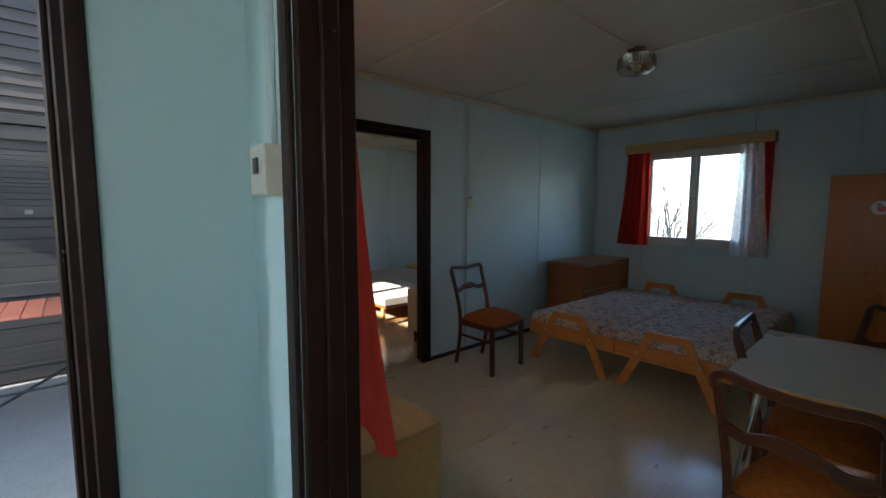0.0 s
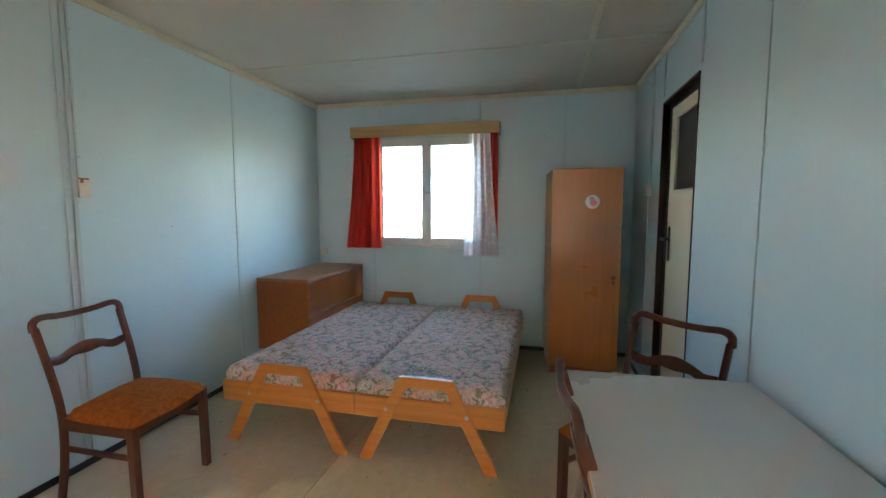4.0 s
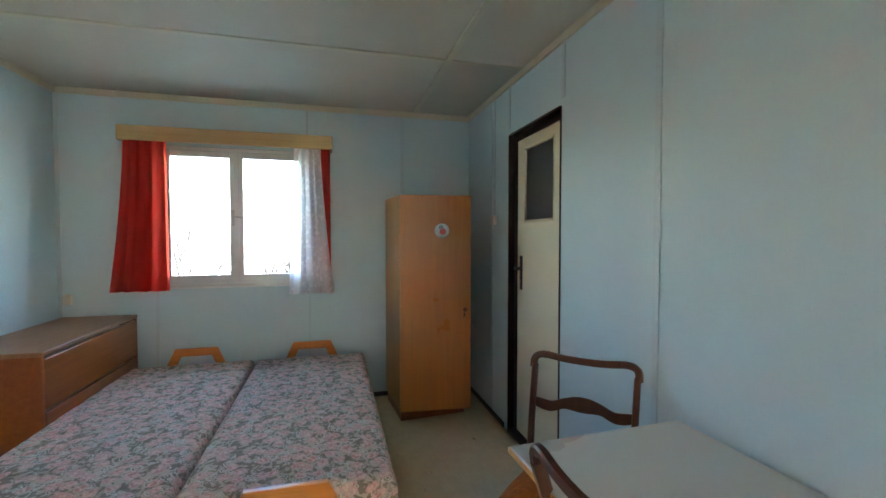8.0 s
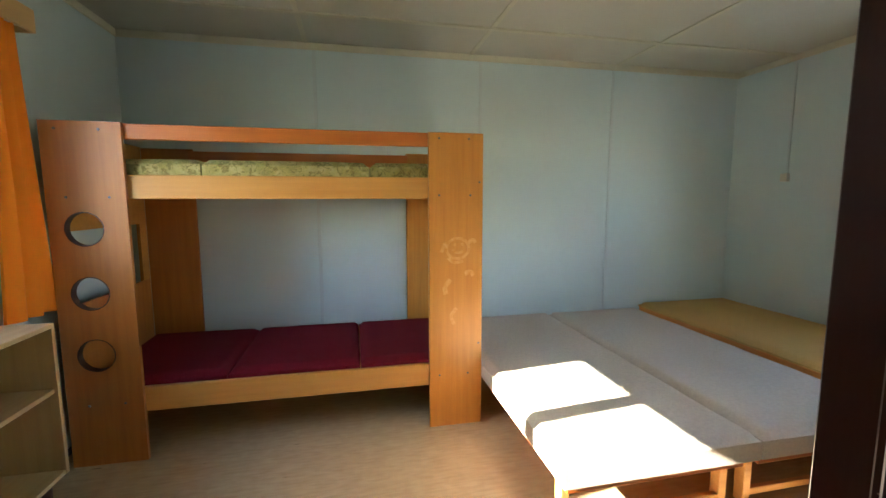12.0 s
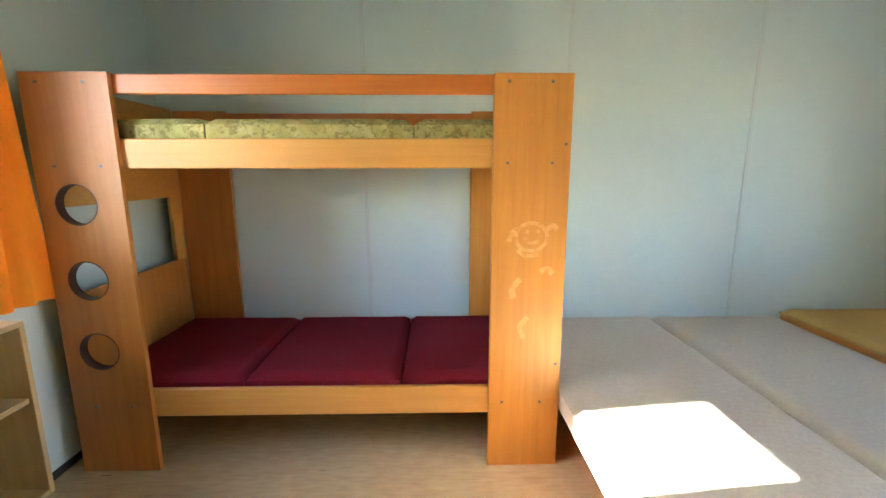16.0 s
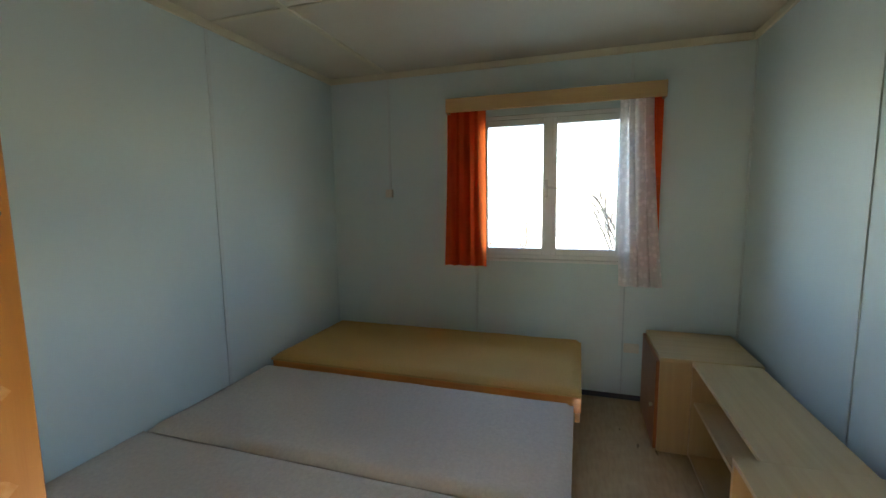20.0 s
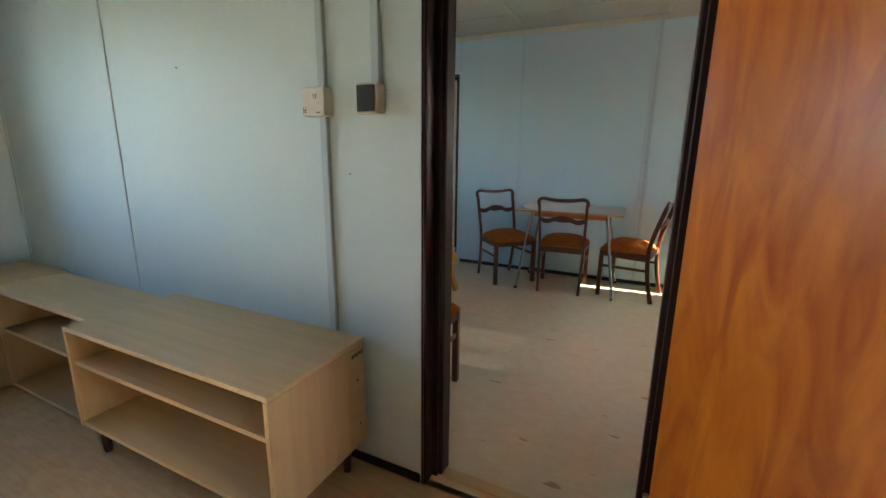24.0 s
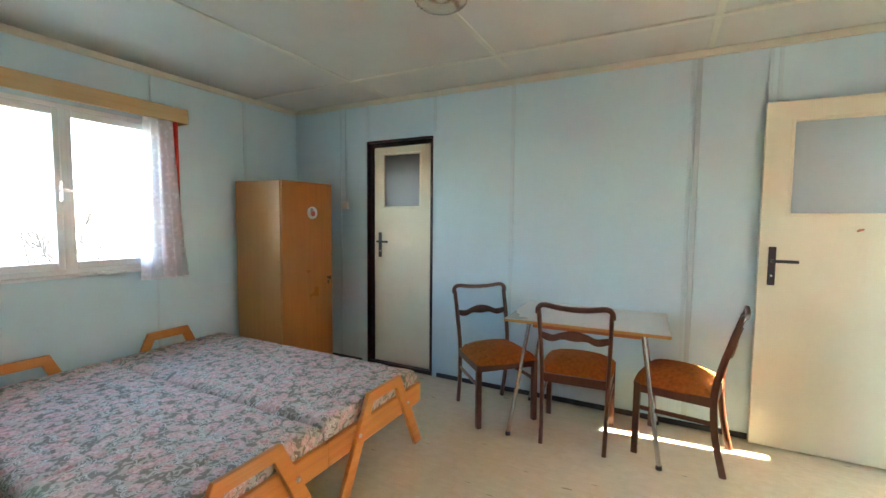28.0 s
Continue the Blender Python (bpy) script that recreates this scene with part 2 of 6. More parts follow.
EDGE_DARK = mat("dark_brown_edging", (0.045, 0.018, 0.010), 0.5, scale=30)
SIDING_GREY = wood("weathered_grey_boards", (0.027, 0.023, 0.021), (0.012, 0.010, 0.009), "x", 0.8, bump=0.25, per_object=0.15)
PAVING = mat("pale_concrete_paving", (0.165, 0.16, 0.15), 0.85, other=(0.125, 0.122, 0.114), scale=14, bump=0.3, bump_scale=60, stain_amount=0.5)
BRICK_TILE = mat("terracotta_tile", (0.42, 0.12, 0.06), 0.7, other=(0.34, 0.085, 0.045), scale=20, bump=0.15, per_object=0.2)
GRASS = mat("dry_grass_ground", (0.36, 0.34, 0.24), 0.95, other=(0.42, 0.38, 0.27), scale=3, bump=0.5, bump_scale=30, stain_amount=0.5)
BARK = mat("grey_bark", (0.14, 0.11, 0.085), 0.9, other=(0.08, 0.06, 0.05), scale=25, bump=0.4, bump_scale=40)
GREEN_LINO = mat("grey_green_linoleum", (0.26, 0.33, 0.29), 0.4, other=(0.22, 0.29, 0.25), scale=20, stain_amount=0.3)
BLUE_STEP = mat("blue_painted_threshold", (0.28, 0.42, 0.50), 0.5, scale=16, stains=(0.40, 0.42, 0.40), stain_scale=6, stain_amount=0.5)


def lino(name, base, other, mark, along, streak=0.75):
    """Mottled sheet flooring with short dark streaks along one way, worn gloss."""
    m = mat(name, base, 0.2, vary=0.7, other=other, scale=16, amount=0.8, detail=7, bump=0.04, bump_scale=9, stains=[c * 0.85 for c in base], stain_scale=2.1, stain_amount=0.3)
    nt = m.node_tree
    b = nt.nodes["Principled BSDF"]
    old = b.inputs["Base Color"].links[0].from_socket
    tc = nt.nodes.new("ShaderNodeTexCoord")
    mp = nt.nodes.new("ShaderNodeMapping")
    mp.inputs["Scale"].default_value = (2.2, 13, 1) if along == "x" else (13, 2.2, 1)
    link(nt, tc.outputs["Object"], mp.inputs[0])
    n = nt.nodes.new("ShaderNodeTexNoise")
    n.inputs["Scale"].default_value = 4.5
    n.inputs["Detail"].default_value = 6
    link(nt, mp.outputs[0], n.inputs["Vector"])
    r = nt.nodes.new("ShaderNodeMapRange")
    r.inputs[1].default_value, r.inputs[2].default_value, r.inputs[4].default_value = 0.42, 0.78, streak
    link(nt, n.outputs[0], r.inputs[0])
    mx = nt.nodes.new("ShaderNodeMix")
    mx.data_type = "RGBA"
    link(nt, r.outputs[0], mx.inputs["Factor"])
    link(nt, old, mx.inputs["A"])
    mx.inputs["B"].default_value = (*mark, 1)
    mp2 = nt.nodes.new("ShaderNodeMapping")
    mp2.inputs["Scale"].default_value = (4, 15, 1) if along == "x" else (15, 4, 1)
    link(nt, tc.outputs["Object"], mp2.inputs[0])
    n2 = nt.nodes.new("ShaderNodeTexNoise")
    n2.inputs["Scale"].default_value = 1.7
    n2.inputs["Detail"].default_value = 1
    link(nt, mp2.outputs[0], n2.inputs["Vector"])
    r2 = nt.nodes.new("ShaderNodeMapRange")
    r2.inputs[1].default_value, r2.inputs[2].default_value, r2.inputs[4].default_value = 0.735, 0.77, 0.7
    link(nt, n2.outputs[0], r2.inputs[0])
    mx2 = nt.nodes.new("ShaderNodeMix")
    mx2.data_type = "RGBA"
    link(nt, r2.outputs[0], mx2.inputs["Factor"])
    link(nt, mx.outputs["Result"], mx2.inputs["A"])
    mx2.inputs["B"].default_value = (*[c * 0.45 for c in mark], 1)
    link(nt, mx2.outputs["Result"], b.inputs["Base Color"])
    return m


LINO_L = lino("cream_linoleum", (0.66, 0.58, 0.40), (0.59, 0.50, 0.325), (0.52, 0.435, 0.275), "x", 0.4)
LINO_B = lino("tan_linoleum", (0.50, 0.385, 0.225), (0.44, 0.33, 0.18), (0.33, 0.235, 0.125), "x", 0.6)


def floral(name):
    """Olive upholstery with rose blossoms, tan leaves and cream scrolls."""
    m = mat(name, (0.285, 0.252, 0.188), 0.95, other=(0.205, 0.178, 0.13), scale=60, amount=0.9, bump=0.35, bump_scale=330)
    nt = m.node_tree
    b = nt.nodes["Principled BSDF"]
    col = b.inputs["Base Color"].links[0].from_socket
    tc = nt.nodes.new("ShaderNodeTexCoord")

    # the pattern runs on down the sides
    parts = nt.nodes.new("ShaderNodeSeparateXYZ")
    link(nt, tc.outputs["Object"], parts.inputs[0])
    fold = []
    for axis in ("X", "Y"):
        k = nt.nodes.new("ShaderNodeMath")
        k.operation = "ADD"
        link(nt, parts.outputs[axis], k.inputs[0])
        link(nt, parts.outputs["Z"], k.inputs[1])
        fold.append(k.outputs[0])
    joined = nt.nodes.new("ShaderNodeCombineXYZ")
    link(nt, fold[0], joined.inputs[0])
    link(nt, fold[1], joined.inputs[1])
    unrolled = joined.outputs[0]

    def wave(scale, distortion, shift, detail=1.5):
        mp = nt.nodes.new("ShaderNodeMapping")
        mp.inputs["Location"].default_value = (shift, shift * 1.7, shift * 0.6)
        link(nt, tc.outputs["Object"], mp.inputs[0])
        n = nt.nodes.new("ShaderNodeTexNoise")
        n.inputs["Scale"].default_value, n.inputs["Distortion"].default_value, n.inputs["Detail"].default_value = scale, distortion, detail
        link(nt, mp.outputs[0], n.inputs["Vector"])
        return n

    def cells(scale, shift, warp):
        """Distance to scattered centres, its contours ruffled by noise."""
        w = wave(42, 0.3, shift)
        mul = nt.nodes.new("ShaderNodeVectorMath")
        mul.operation = "SCALE"
        mul.inputs["Scale"].default_value = warp
        link(nt, w.outputs["Color"], mul.inputs[0])
        add = nt.nodes.new("ShaderNodeVectorMath")
        add.operation = "ADD"
        link(nt, unrolled, add.inputs[0])
        link(nt, mul.outputs[0], add.inputs[1])
        mp = nt.nodes.new("ShaderNodeMapping")
        mp.inputs["Location"].default_value = (shift * 3.1, shift * 1.9, shift)
        link(nt, add.outputs[0], mp.inputs[0])
        v = nt.nodes.new("ShaderNodeTexVoronoi")
        v.voronoi_dimensions = "2D"
        v.inputs["Scale"].default_value = scale
        link(nt, mp.outputs[0], v.inputs["Vector"])
        return v.outputs["Distance"]

    def band(f, a, b2):
        r = nt.nodes.new("ShaderNodeMapRange")
        r.inputs[1].default_value, r.inputs[2].default_value = a, b2
        link(nt, f, r.inputs[0])
        return r.outputs[0]

    def times(f, g):
        k = nt.nodes.new("ShaderNodeMath")
        k.operation = "MULTIPLY"
        link(nt, f, k.inputs[0])
        link(nt, g, k.inputs[1])
        return k.outputs[0]

    def over(col, f, colour):
        mx = nt.nodes.new("ShaderNodeMix")
        mx.data_type = "RGBA"
        link(nt, f, mx.inputs["Factor"])
        link(nt, col, mx.inputs["A"])
        mx.inputs["B"].default_value = (*colour, 1)
        return mx.outputs["Result"]
    leaf = wave(27, 1.6, 3.1)
    col = over(col, band(leaf.outputs[0], 0.47, 0.55), (0.52, 0.46, 0.36))
    ring = cells(19, 2.3, 0.022)
    keep = band(wave(12, 0.5, 8.8).outputs[0], 0.43, 0.49)
    for a, b2 in ((0.40, 0.31), (0.19, 0.10)):
        mid = (a + b2) / 2
        f = times(band(ring, a, mid + 0.02), band(ring, b2, mid - 0.02))
        col = over(col, times(f, keep), (0.66, 0.64, 0.57))
    rose = cells(15, 5.9, 0.03)
    col = over(col, band(rose, 0.40, 0.33), (0.60, 0.41, 0.345))
    petal = wave(60, 1.0, 1.7)
    col = over(col, times(band(petal.outputs[0], 0.50, 0.58), band(rose, 0.33, 0.29)), (0.70, 0.53, 0.46))
    col = over(col, times(band(petal.outputs[0], 0.44, 0.38), band(rose, 0.30, 0.24)), (0.50, 0.26, 0.215))
    link(nt, col, b.inputs["Base Color"])
    return m


FLORAL = floral("floral_upholstery")


def paisley(name):
    m = mat(name, (0.36, 0.33, 0.10), 0.95, other=(0.24, 0.225, 0.065), scale=26, amount=1.0, bump=0.25, bump_scale=300, stains=(0.50, 0.45, 0.23), stain_scale=18, stain_amount=0.9)
    nt = m.node_tree
    b = nt.nodes["Principled BSDF"]
    old = b.inputs["Base Color"].links[0].from_socket
    tc = nt.nodes.new("ShaderNodeTexCoord")
    n = nt.nodes.new("ShaderNodeTexNoise")
    n.inputs["Scale"].default_value, n.inputs["Distortion"].default_value = 34, 1.5
    link(nt, tc.outputs["Object"], n.inputs["Vector"])
    r = nt.nodes.new("ShaderNodeMapRange")
    r.inputs[1].default_value, r.inputs[2].default_value, r.inputs[4].default_value = 0.53, 0.57, 0.85
    link(nt, n.outputs[0], r.inputs[0])
    mx = nt.nodes.new("ShaderNodeMix")
    mx.data_type = "RGBA"
    link(nt, r.outputs[0], mx.inputs["Factor"])
    link(nt, old, mx.inputs["A"])
    mx.inputs["B"].default_value = (0.15, 0.135, 0.035, 1)
    v = nt.nodes.new("ShaderNodeTexVoronoi")
    v.inputs["Scale"].default_value = 14
    link(nt, n.outputs["Color"], v.inputs["Vector"])
    ring = nt.nodes.new("ShaderNodeMath")
    ring.operation = "PINGPONG"
    ring.inputs[1].default_value = 0.12
    link(nt, v.outputs["Distance"], ring.inputs[0])
    r2 = nt.nodes.new("ShaderNodeMapRange")
    r2.inputs[1].default_value, r2.inputs[2].default_value, r2.inputs[4].default_value = 0.075, 0.10, 0.6
    link(nt, ring.outputs[0], r2.inputs[0])
    m3 = nt.nodes.new("ShaderNodeMix")
    m3.data_type = "RGBA"
    link(nt, r2.outputs[0], m3.inputs["Factor"])
    link(nt, mx.outputs["Result"], m3.inputs["A"])
    m3.inputs["B"].default_value = (0.52, 0.42, 0.17, 1)
    link(nt, m3.outputs["Result"], b.inputs["Base Color"])
    return m


GREEN_FAB = paisley("green_paisley_cover")


def cloth(name, base, other, through=0.35, alpha=1.0, stripes=0.0, spread=0.13):
    """Thin curtain cloth: light comes through it; alpha under 1 for open lace."""
    m = bpy.data.materials.new(name)
    m.use_nodes = True
    nt = m.node_tree
    b = nt.nodes["Principled BSDF"]
    out = nt.nodes["Material Output"]
    tc = nt.nodes.new("ShaderNodeTexCoord")
    n = nt.nodes.new("ShaderNodeTexNoise")
    n.inputs["Scale"].default_value = 30
    mp = nt.nodes.new("ShaderNodeMapping")
    mp.inputs["Scale"].default_value = (1, 1, 0.15) if stripes else (1, 1, 1)
    link(nt, tc.outputs["Object"], mp.inputs[0])
    link(nt, mp.outputs[0], n.inputs["Vector"])
    mx = nt.nodes.new("ShaderNodeMix")
    mx.data_type = "RGBA"
    mx.inputs["A"].default_value, mx.inputs["B"].default_value = (*base, 1), (*other, 1)
    link(nt, n.outputs[0], mx.inputs["Factor"])
    link(nt, mx.outputs["Result"], b.inputs["Base Color"])
    b.inputs["Roughness"].default_value = 0.85
    tl = nt.nodes.new("ShaderNodeBsdfTranslucent")
    link(nt, mx.outputs["Result"], tl.inputs[0])
    ms = nt.nodes.new("ShaderNodeMixShader")
    ms.inputs[0].default_value = through
    link(nt, b.outputs[0], ms.inputs[1])
    link(nt, tl.outputs[0], ms.inputs[2])
    res = ms.outputs[0]
    if alpha < 1:
        v = nt.nodes.new("ShaderNodeTexVoronoi")
        v.inputs["Scale"].default_value = 26
        link(nt, tc.outputs["Object"], v.inputs["Vector"])
        r = nt.nodes.new("ShaderNodeMapRange")
        r.inputs[1].default_value, r.inputs[2].default_value = 0.30, 0.42
        r.inputs[3].default_value, r.inputs[4].default_value = min(1.0, alpha + spread / 2), alpha - spread / 2
        link(nt, v.outputs["Distance"], r.inputs[0])
        tr = nt.nodes.new("ShaderNodeBsdfTransparent")
        m2 = nt.nodes.new("ShaderNodeMixShader")
        link(nt, r.outputs[0], m2.inputs[0])
        link(nt, tr.outputs[0], m2.inputs[1])
        link(nt, res, m2.inputs[2])
        res = m2.outputs[0]
    link(nt, res, out.inputs["Surface"])
    return m


RED_CLOTH = cloth("red_curtain_cloth", (0.86, 0.115, 0.075), (0.76, 0.075, 0.05), 0.85, stripes=1)
ORANGE_CLOTH = cloth("orange_curtain_cloth", (0.95, 0.19, 0.04), (0.88, 0.13, 0.025), 0.88, stripes=1)
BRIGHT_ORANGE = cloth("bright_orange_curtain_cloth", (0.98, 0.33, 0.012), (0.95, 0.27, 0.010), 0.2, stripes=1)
LACE = cloth("white_lace", (0.88, 0.86, 0.86), (0.86, 0.85, 0.85), 0.5, 0.93)
LACE_DENSE = cloth("dense_white_lace", (0.86, 0.84, 0.84), (0.80, 0.78, 0.78), 0.62, 0.997, spread=0.006)


def glass(name, rough=0.0, tint=(1, 1, 1), clear=True, through=0.85):
    m = bpy.data.materials.new(name)
    m.use_nodes = True
    nt = m.node_tree
    out = nt.nodes["Material Output"]
    if clear:
        tr = nt.nodes.new("ShaderNodeBsdfTransparent")
        tr.inputs[0].default_value = (*tint, 1)
        gl = nt.nodes.new("ShaderNodeBsdfGlossy")
        gl.inputs["Roughness"].default_value = 0.02
        ms = nt.nodes.new("ShaderNodeMixShader")
        ms.inputs[0].default_value = 0.06
        link(nt, tr.outputs[0], ms.inputs[1])
        link(nt, gl.outputs[0], ms.inputs[2])
        link(nt, ms.outputs[0], out.inputs["Surface"])
    else:
        b = nt.nodes["Principled BSDF"]
        b.inputs["Base Color"].default_value = (*tint, 1)
        b.inputs["Roughness"].default_value = rough
        b.inputs["Transmission Weight"].default_value = through
    return m


PANE = glass("window_glass", tint=(0.97, 0.98, 0.98))
FROST = glass("frosted_glass", 0.25, (0.62, 0.72, 0.72), False, 0.35)
LAMP_GLASS = glass("ribbed_lamp_glass", 0.2, (0.82, 0.80, 0.68), False)
# the dark of the unlit room behind the pane is put into this tint
FROST_DIM_ROOM = glass("frosted_glass_dim_room", 0.3, (0.16, 0.16, 0.165), False)
IRON = mat("dark_worn_steel", (0.16, 0.155, 0.15), 0.35, 0.9, scale=50)


# ---- mesh helpers ----
def box(bm, x0, x1, y0, y1, z0, z1, bevel=0.0, seg=1):
    r = bmesh.ops.create_cube(bm, size=1.0)
    for v in r["verts"]:
        v.co = ((x0 + x1) / 2 + v.co.x * (x1 - x0), (y0 + y1) / 2 + v.co.y * (y1 - y0), (z0 + z1) / 2 + v.co.z * (z1 - z0))
    if bevel:
        es = list({e for v in r["verts"] for e in v.link_edges})
        bmesh.ops.bevel(bm, geom=es, offset=bevel, segments=seg, affect="EDGES", profile=0.5)
    return bm


def boxes(*dims, bevel=0.0, seg=1):
    bm = bmesh.new()
    for d in dims:
        box(bm, *d, bevel=bevel, seg=seg)
    return bm


def cyl(bm, a, b, r0, r1=None, n=12):
    """A round bar from a to b."""
    a, b = Vector(a), Vector(b)
    r = bmesh.ops.create_cone(bm, cap_ends=True, segments=n, radius1=r0, radius2=r0 if r1 is None else r1, depth=(b - a).length)
    m = Matrix.Translation((a + b) / 2) @ (b - a).to_track_quat("Z", "Y").to_matrix().to_4x4()
    bmesh.ops.transform(bm, matrix=m, verts=r["verts"])
    return bm


def bar(bm, a, b, w, d, up=(0, 0, 1), bevel=0.003):
    """A squared bar from a to b, w wide across and d deep along up."""
    a, b, up = Vector(a), Vector(b), Vector(up)
    z = (b - a).normalized()
    x = up.cross(z).normalized()
    y = z.cross(x)
    r = bmesh.ops.create_cube(bm, size=1.0)
    m = Matrix.Translation((a + b) / 2) @ Matrix((x, y, z)).transposed().to_4x4() @ Matrix.Diagonal((w, d, (b - a).length, 1))
    bmesh.ops.transform(bm, matrix=m, verts=r["verts"])
    if bevel:
        bmesh.ops.bevel(bm, geom=list({e for v in r["verts"] for e in v.link_edges}), offset=bevel, segments=2, affect="EDGES", profile=0.5)
    return bm


def sweep(bm, pts, w, d, side=(0, 1, 0)):
    """A bar of oval-edged section swept along points; w across 'side', d in the plane of the curve."""
    side = Vector(side).normalized()
    pts = [Vector(p) for p in pts]
    rings = []
    for i, p in enumerate(pts):
        t = (pts[min(i + 1, len(pts) - 1)] - pts[max(i - 1, 0)]).normalized()
        nrm = t.cross(side).normalized()
        dd = d[i] if isinstance(d, (list, tuple)) else d
        ring = []
        for k in range(8):
            a = math.pi / 8 + k * math.pi / 4
            c, s = math.cos(a), math.sin(a)
            c, s = math.copysign(abs(c) ** 0.6, c), math.copysign(abs(s) ** 0.6, s)
            ring.append(bm.verts.new(p + side * (c * w / 2) + nrm * (s * dd / 2)))
        rings.append(ring)
    for r0, r1 in zip(rings, rings[1:]):
        for k in range(8):
            bm.faces.new((r0[k], r0[(k + 1) % 8], r1[(k + 1) % 8], r1[k]))
    bm.faces.new(rings[0][::-1])
    bm.faces.new(rings[-1])
    return bm


def arc(points, n=6):
    """Catmull-Rom through points."""
    p = [Vector(q) for q in points]
    p = [p[0] * 2 - p[1], *p, p[-1] * 2 - p[-2]]
    out = []
    for i in range(1, len(p) - 2):
        for k in range(n):
            t = k / n
            out.append(0.5 * (2 * p[i] + (p[i + 1] - p[i - 1]) * t + (2 * p[i - 1] - 5 * p[i] + 4 * p[i + 1] - p[i + 2]) * t * t + (3 * p[i] - p[i - 1] - 3 * p[i + 1] + p[i + 2]) * t ** 3))
    return out + [p[-2]]


def prism(bm, outline, a, b, axis="y", bevel=0.0):
    """A flat outline (two coordinates, anticlockwise) given thickness from a to b along axis."""
    def place(u, v, w):
        return {"x": (w, u, v), "y": (u, w, v), "z": (u, v, w)}[axis]
    lo = [bm.verts.new(place(u, v, a)) for u, v in outline]
    hi = [bm.verts.new(place(u, v, b)) for u, v in outline]
    fs = [bm.faces.new(lo[::-1]), bm.faces.new(hi)]
    for i in range(len(lo)):
        j = (i + 1) % len(lo)
        fs.append(bm.faces.new((lo[i], lo[j], hi[j], hi[i])))
    bmesh.ops.recalc_face_normals(bm, faces=fs)
    if bevel:
        es = [e for f in fs[:2] for e in f.edges]
        bmesh.ops.bevel(bm, geom=es, offset=bevel, segments=2, affect="EDGES", profile=0.5)
    return bm


def part(name, bm, material, parent=None, label="", smooth=False):
    me = bpy.data.meshes.new(name)
    bm.normal_update()
    bm.to_mesh(me)
    bm.free()
    me.materials.append(material)
    if smooth:
        for p in me.polygons:
            p.use_smooth = True
        me.set_sharp_from_angle(angle=radians(40))
    ob = new(name, me)
    if parent:
        ob.parent = parent
    if label:
        ob["label"] = label
    return ob


def thing(name, label, category, group="", at=None):
    ob = new(name)
    ob.empty_display_size = 0.1
    if at:
        ob.matrix_world = at
    return tagged(ob, label, category, group)


def structure(name, bm, material, label="", parent=None, category=""):
    ob = part(name, bm, material, parent)
    return tagged(ob, label, category or name.split("_")[0], kind="structure")


# ---- the large structure ----
WX, EX = -0.13, 4.5                 # inner faces of the outer walls, west and east
SY, PY0, PY1, NY = 0.470, 3.447, 3.56, 6.40   # south wall, the partition's two faces, north wall
HL, HB = 2.345, 2.32                 # ceilings of the living room and the bedroom
OW = 0.12                           # thickness of outer walls
VX, VY0, VY1 = -1.55, -1.80, 1.69   # vestibule: its west wall, south wall, north wall (inner faces)


def wall(name, axis, lo, hi, a0, a1, z0, z1, holes, label, paint=None):
    """A wall whose faces are at lo and hi across axis, running from a0 to a1, with holes (from, to, sill, head)."""
    bm = bmesh.new()

    def put(p, q, r, s):
        if q - p > 1e-4 and s - r > 1e-4:
            box(bm, *((lo, hi, p, q, r, s) if axis == "x" else (p, q, lo, hi, r, s)))
    at = a0
    for h0, h1, s0, s1 in sorted(holes):
        put(at, h0, z0, z1)
        put(h0, h1, z0, s0)
        put(h0, h1, s1, z1)
        at = h1
    put(at, a1, z0, z1)
    bmesh.ops.remove_doubles(bm, verts=bm.verts, dist=1e-5)
    return structure(name, bm, paint or BLUE, label)


DOOR_W = (0.378, 1.43)      # living room's outer doorway, in the west wall
DOOR_P = (0.955, 1.70)      # bedroom doorway, in the partition
DOOR_B = (2.975, 3.638)      # washroom doorway, in the south wall
WIN_E1 = (1.79, 2.82, 0.96, 1.98)
WIN_E2 = (4.215, 5.22, 0.957, 1.948)
WIN_W1 = (1.76, 2.76, 0.97, 1.98)
WIN_W2 = (4.08, 5.16, 0.957, 1.955)
WIN_V = (-1.08, 0.538, 1.21, 2.06)
DOOR_V = (-1.40, -0.565)    # vestibule's door to the yard, in its north wall

PM = (PY0 + PY1) / 2
wall("wall_east_living", "x", EX, EX + OW, SY - 0.1, PM, -0.1, 2.6, [WIN_E1], "pale blue painted panel outer wall with a window")
wall("wall_east_bedroom", "x", EX, EX + OW, PM, NY + OW, -0.1, 2.6, [WIN_E2], "pale grey-blue painted panel outer wall with a window", PALE)
wall("wall_west_living", "x", WX - OW, WX, SY - 0.1, PM, -0.1, 2.6, [(*DOOR_W, 0.0, 1.965), WIN_W1], "pale blue painted panel wall with doorway and window")
wall("wall_west_bedroom", "x", WX - OW, WX, PM, NY + OW, -0.1, 2.6, [WIN_W2], "pale grey-blue painted panel wall with a window", PALE)
wall("wall_south", "y", SY - 0.1, SY, WX, EX, -0.1, 2.6, [(*DOOR_B, 0.0, 1.992)], "pale blue painted panel wall with washroom door")
wall("wall_north", "y", NY, NY + OW, WX, EX, -0.1, 2.6, [], "pale grey-blue painted panel wall of the bedroom", PALE)
wall("wall_partition_living", "y", PY0, PM, WX, EX, -0.1, 2.6, [(*DOOR_P, 0.0, 1.955)], "pale blue painted partition, living room face")
